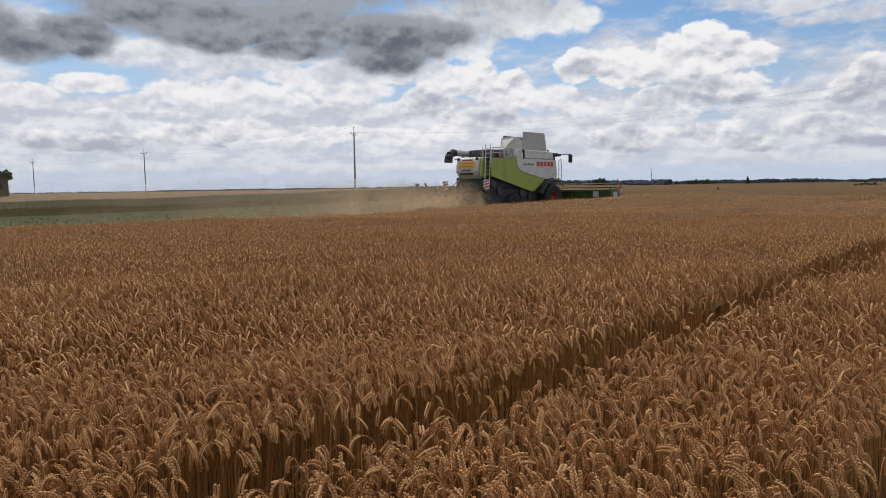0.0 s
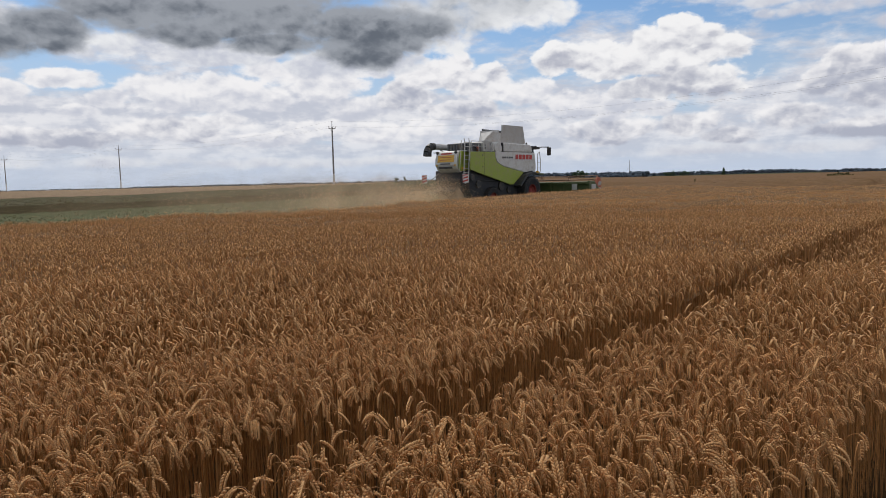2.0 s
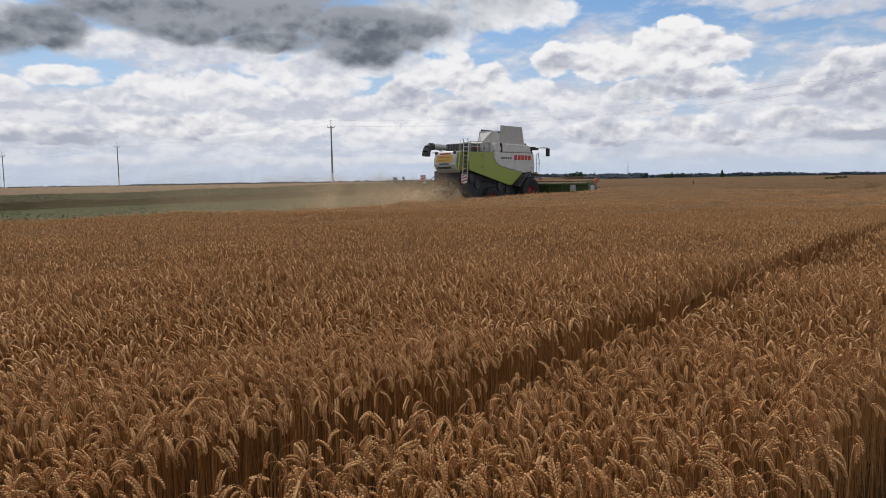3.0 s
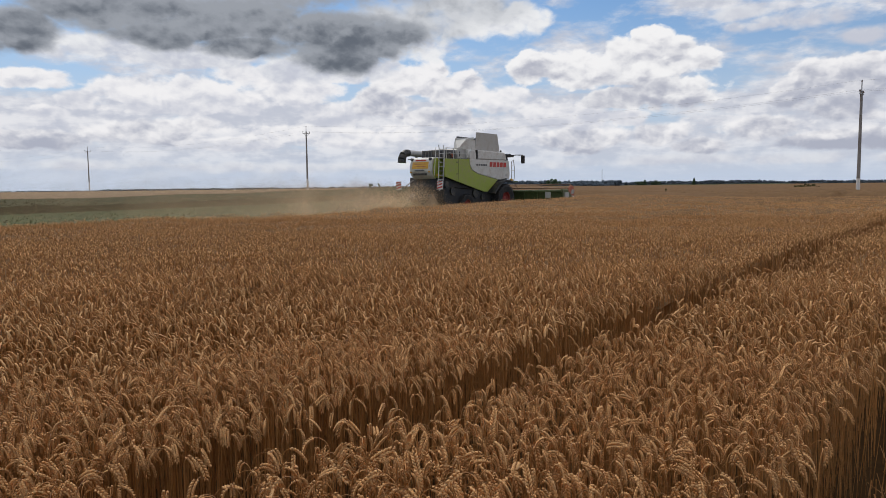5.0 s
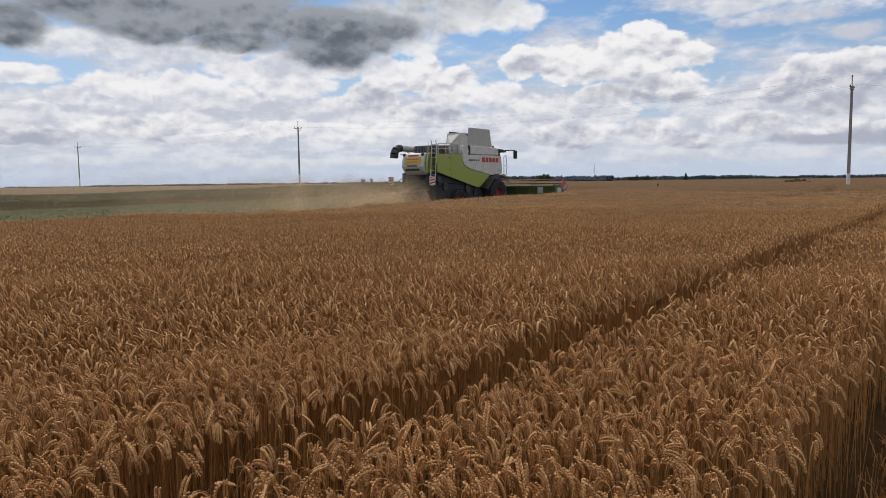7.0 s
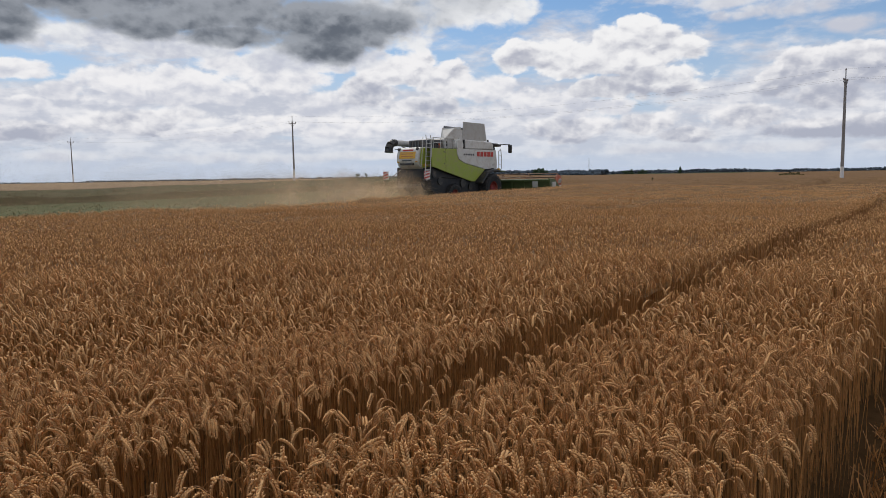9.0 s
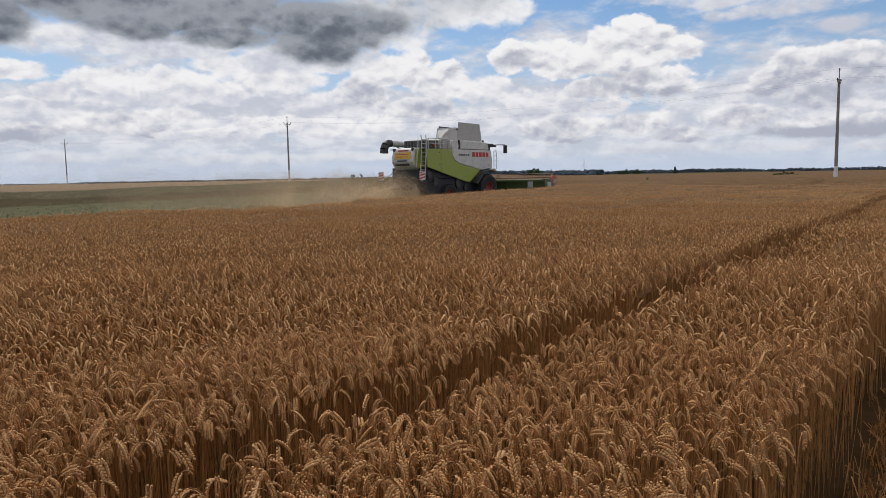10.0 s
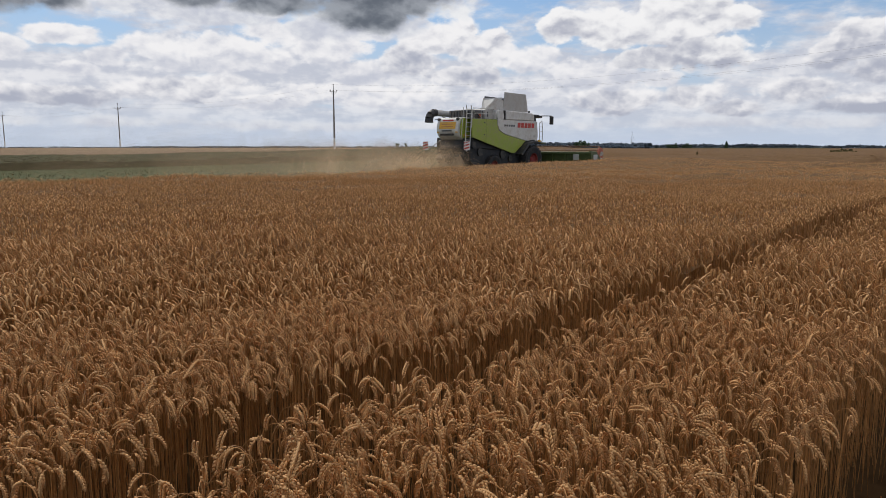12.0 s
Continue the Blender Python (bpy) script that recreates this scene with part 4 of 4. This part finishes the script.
def wheel(name, x, y, radius, width, rim_r, label):
    """Tyre with bar lugs and a dished rim, axle along y."""
    turn = Matrix.Translation((x, y, radius)) @ Matrix.Rotation(math.pi / 2, 4, "X")
    w = empty(name, Matrix(), "", "")
    w.parent = harvester
    bm = bmesh.new()
    rings = [(rim_r, -0.42), (radius * 0.82, -0.5), (radius * 0.955, -0.43), (radius * 0.97, 0.0), (radius * 0.955, 0.43), (radius * 0.82, 0.5), (rim_r, 0.42)]
    k = 30
    vs = [[bm.verts.new((r * math.cos(2 * math.pi * i / k), r * math.sin(2 * math.pi * i / k), h * width)) for i in range(k)] for r, h in rings]
    for a, b in zip(vs, vs[1:]):
        for i in range(k):
            bm.faces.new((a[i], a[(i + 1) % k], b[(i + 1) % k], b[i]))
    for i in range(22):
        a = 2 * math.pi * i / 22
        for sgn in (-1, 1):
            m = Matrix.Rotation(a + (0.14 if sgn > 0 else 0), 4, "Z") @ Matrix.Translation((radius * 0.965, 0, sgn * width * 0.24)) @ Matrix.Rotation(sgn * 0.6, 4, "X")
            made = bmesh.ops.create_cube(bm, size=1, matrix=m @ Matrix.Diagonal((0.07, 0.06, width * 0.5, 1)))
    bmesh.ops.recalc_face_normals(bm, faces=bm.faces[:])
    bm.transform(turn)
    part("tyre", bm, RUBBER, w, "dusty black lugged tyre")
    bm = bmesh.new()
    rr = [(rim_r, 0.42), (rim_r * 0.93, 0.40), (rim_r * 0.85, 0.22), (rim_r * 0.45, 0.12), (rim_r * 0.4, 0.22), (0.02, 0.24)]
    vs = [[bm.verts.new((r * math.cos(2 * math.pi * i / 24), r * math.sin(2 * math.pi * i / 24), h * width)) for i in range(24)] for r, h in rr]
    for a, b in zip(vs, vs[1:]):
        for i in range(24):
            bm.faces.new((a[i], a[(i + 1) % 24], b[(i + 1) % 24], b[i]))
    bmesh.ops.recalc_face_normals(bm, faces=bm.faces[:])
    bm.transform(turn)
    rim = part("rim", bm, RIM, w, "red rim")
    return w


wheel("front_wheel", 6.3, -1.62, 0.95, 0.68, 0.46, "")
wheel("front_wheel", 6.3, 1.62, 0.95, 0.68, 0.46, "")
wheel("rear_wheel", 2.5, -1.42, 0.66, 0.45, 0.33, "")
wheel("rear_wheel", 2.5, 1.42, 0.66, 0.45, 0.33, "")
hp("axle", rod((2.5, -1.3, 0.66), (2.5, 1.3, 0.66), 0.1), DARK)
hp("axle", rod((6.3, -1.5, 0.95), (6.3, 1.5, 0.95), 0.16), DARK)
for x, z, r in ((3.6, 1.35, 0.28), (4.4, 1.1, 0.2), (1.3, 1.5, 0.24), (0.7, 1.9, 0.2)):
    hp("pulley", rod((x, -1.42, z), (x, -1.30, z), r, 16), BLACK)
hp("drive_belt", tube([(1.3, -1.38, 1.74), (3.6, -1.38, 1.62)], 0.03, 4), BLACK)
# striped warning boards on folding arms
for y, x in ((-1.72, -0.35), (1.78, 0.0)):
    bd = hp("warning_board", box(x - 0.03, x, y - 0.21, y + 0.21, 1.62, 2.12, 0.005), LIME, "red and white striped warning board")
    for i in range(3):
        z = 1.64 + i * 0.17
        hp("stripe", sheet([(x - 0.034, y + 0.2, z), (x - 0.034, y - 0.2, z + 0.1), (x - 0.034, y - 0.2, min(z + 0.19, 2.11)), (x - 0.034, y + 0.2, z + 0.09)], 0.003), RED, "red stripe", bd)
hp("board_arm", tube([(0.0, 1.78, 1.85), (0.0, 1.35, 1.75), (0.3, 0.85, 2.2)], 0.025), STEEL)
# feeder house and header
hp("feeder_house", slab([(6.6, 1.3), (6.8, 1.9), (8.0, 1.75), (9.05, 1.2), (9.05, 0.55), (8.2, 0.75)], -0.75, 0.75, 0.03), DARK, "dark feeder house")
HX = 9.0
table = hp("header", slab([(HX, 0.35), (HX, 1.48), (HX + 0.12, 1.5), (HX + 0.14, 0.5), (HX + 1.25, 0.38), (HX + 1.3, 0.30)], -4.5, 4.5, 0.01), REEDGREEN, "dark green header trough")
hp("header_beam", box(HX - 0.12, HX + 0.02, -4.5, 4.5, 1.30, 1.46, 0.02), REEDGREEN, "", table)
hp("header_lower_beam", box(HX - 0.12, HX + 0.02, -4.5, 4.5, 0.45, 0.6, 0.02), REEDGREEN, "", table)
for y in (-3.6, -2.6, -1.6, 1.6, 2.8):
    hp("header_post", box(HX - 0.1, HX, y - 0.05, y + 0.05, 0.5, 1.4), REEDGREEN, "", table)
hp("header_board", box(HX - 0.15, HX - 0.12, -3.7, -3.3, 0.95, 1.35, 0.005), LIDGREY, "pale board on the header", table)
for y in (-4.52, 4.52):
    hp("end_plate", slab([(HX - 0.05, 0.35), (HX - 0.05, 1.5), (HX + 0.7, 1.45), (HX + 1.9, 0.55), (HX + 2.3, 0.3)], y - 0.03, y + 0.03), REEDGREEN, "green end plate", table)
hp("knife_bar", box(HX + 1.25, HX + 1.38, -4.5, 4.5, 0.30, 0.36), STEEL, "", table)
auger = hp("auger", rod((HX + 0.55, -4.4, 0.78), (HX + 0.55, 4.4, 0.78), 0.2, 12), STEEL, "", table)
reel = hp("reel", rod((HX + 1.3, -4.35, 1.35), (HX + 1.3, 4.35, 1.35), 0.06, 8), REELBROWN, "dusty brown pickup reel")
for i in range(6):
    a = 2 * math.pi * i / 6 + 0.5
    bx, bz = HX + 1.3 + 0.5 * math.cos(a), 1.35 + 0.5 * math.sin(a)
    bm = rod((bx, -4.35, bz), (bx, 4.35, bz), 0.028, 6)
    for j in range(58):
        y = -4.3 + j * 0.15
        rod((bx, y, bz), (bx - 0.05, y, bz - 0.24), 0.006, 3, bm=bm)
    hp("tine_bar", bm, REELBROWN, "", reel)
for y in (-4.38, -2.2, 0, 2.2, 4.38):
    bm = bmesh.new()
    for i in range(6):
        a = 2 * math.pi * i / 6 + 0.5
        b = a + math.pi / 3
        rod((HX + 1.3, y, 1.35), (HX + 1.3 + 0.5 * math.cos(a), y, 1.35 + 0.5 * math.sin(a)), 0.03, 5, bm=bm)
        rod((HX + 1.3 + 0.5 * math.cos(a), y, 1.35 + 0.5 * math.sin(a)), (HX + 1.3 + 0.5 * math.cos(b), y, 1.35 + 0.5 * math.sin(b)), 0.022, 5, bm=bm)
    hp("spider", bm, REELBROWN, "", reel)
hp("reel_disc", rod((HX + 1.3, -4.48, 1.35), (HX + 1.3, -4.42, 1.35), 0.42, 20), ORANGE, "orange-red reel end disc", reel)
hp("reel_hub_plate", rod((HX + 1.4, -4.52, 1.30), (HX + 1.4, -4.47, 1.32), 0.2, 16), LIDGREY, "pale round hub plate", reel)
hp("reel_arm", tube([(HX, -4.42, 1.5), (HX + 1.3, -4.42, 1.42)], 0.05), REEDGREEN, "", table)
hp("divider", slab([(HX + 1.2, 0.35), (HX + 1.2, 1.1), (HX + 2.6, 0.45), (HX + 2.8, 0.3)], -4.64, -4.5, 0.02), LIME, "pale crop divider", table)
hp("drive_cover", box(HX + 0.2, HX + 0.7, -4.62, -4.54, 0.7, 1.3, 0.03), LIDGREY, "grey drive cover", table)

# ---- dust and chaff behind the machine ----
def plume(n, length, fall, wide, grow_w, tall, grow_t, floor):
    s = rng.beta(1.0, fall, n) * length  # metres behind the chopper
    dy = rng.normal(0, 1, n) * (wide + grow_w * s)
    puffs = 1 + 0.45 * np.sin(1.3 * s + 1.5 * np.sin(0.8 * dy)) * np.sin(0.6 * s + 0.9)
    dz = floor + rng.beta(1.2, 2.6, n) * (tall + grow_t * s) * puffs
    dx = 1.0 - s
    return np.stack([base[0] + dx * AU[0] - dy * AV[0], base[1] + dx * AU[1] - dy * AV[1], dz], -1)


near_dust, far_dust = plume(200000, 8, 2.1, 0.6, 0.12, 1.5, 0.0, 0.3), plume(60000, 38, 1.4, 1.0, 0.14, 1.5, 0.0, 0.4)
puff_places = np.concatenate([near_dust, far_dust])
size = np.concatenate([rng.uniform(0.003, 0.006, len(near_dust)), rng.uniform(0.003, 0.005, len(far_dust))])
n = len(puff_places)
flake = rng.normal(0, 1, (n, 3, 3)) * size[:, None, None] + puff_places[:, None]
dust = tagged(new("dust_plume"), "tan cloud of chaff and dust behind the harvester", "dust", kind="stuff")
tagged(arrays("chaff", flake.reshape(-1, 3), np.arange(n * 3).reshape(-1, 3), CHAFF, dust), kind="stuff")


def dust_material():
    """Fine dust hanging in the air: thins out behind the machine, upwards and in wisps."""
    mat = bpy.data.materials.new("fine_dust")
    mat.use_nodes = True
    t = mat.node_tree
    b = t.nodes["Principled BSDF"]
    b.inputs["Base Color"].default_value, b.inputs["Roughness"].default_value = (0.78, 0.56, 0.36, 1), 1.0
    b.inputs["Specular IOR Level"].default_value = 0.0
    tr, half, clear, mx = (t.nodes.new("ShaderNode" + k) for k in ("BsdfTranslucent", "MixShader", "BsdfTransparent", "MixShader"))
    tr.inputs[0].default_value = (0.78, 0.56, 0.36, 1)
    half.inputs[0].default_value = 0.5
    t.links.new(b.outputs[0], half.inputs[1])
    t.links.new(tr.outputs[0], half.inputs[2])
    where = t.nodes.new("ShaderNodeTexCoord").outputs["Object"]
    sep = t.nodes.new("ShaderNodeSeparateXYZ")
    t.links.new(where, sep.inputs[0])
    back = calc(t, "MULTIPLY", sep.outputs[0], -1.0)
    wisp = grain(t, where, 0.45, 6, 0.6, 0.6)
    up = calc(t, "DIVIDE", sep.outputs[2], calc(t, "MULTIPLY_ADD", back, 0.035, calc(t, "MULTIPLY_ADD", wisp, 2.6, 0.9)))
    thick = calc(t, "MULTIPLY", ramp01(t, up, 1.0, 0.2), ramp01(t, back, -0.8, 1.2))
    thick = calc(t, "MULTIPLY", thick, calc(t, "POWER", 0.885, calc(t, "MAXIMUM", back, 0.0)))
    thick = calc(t, "MULTIPLY", thick, calc(t, "MULTIPLY", ramp01(t, wisp, 0.12, 0.70), 0.85))
    t.links.new(thick, mx.inputs[0])
    t.links.new(clear.outputs[0], mx.inputs[1])
    t.links.new(half.outputs[0], mx.inputs[2])
    t.links.new(mx.outputs[0], t.nodes["Material Output"].inputs[0])
    return mat


FINE = dust_material()
for across in (-1.6, -0.5, 0.6, 1.7, 3.0):
    ss, zz = np.meshgrid(np.arange(-1.0, 42, 0.5), np.linspace(0.02, 4.2, 14))
    yy = across * (1 + 0.06 * ss) + 0.35 * np.sin(0.7 * ss + 2.1 * across) + 0.25 * np.sin(1.3 * zz + 0.9 * ss + across)
    k = ss.shape[1]
    i = (np.arange(ss.shape[0] - 1)[:, None] * k + np.arange(k - 1)).ravel()
    veil = arrays("dust_veil", np.stack([-ss, yy, zz], -1).reshape(-1, 3), np.stack([i, i + 1, i + k + 1, i + k], -1), FINE, dust, True)
    veil.matrix_world = pose(base[0], base[1], 0, 0, 0, 90 - math.degrees(HEAD))
    tagged(veil, kind="stuff")
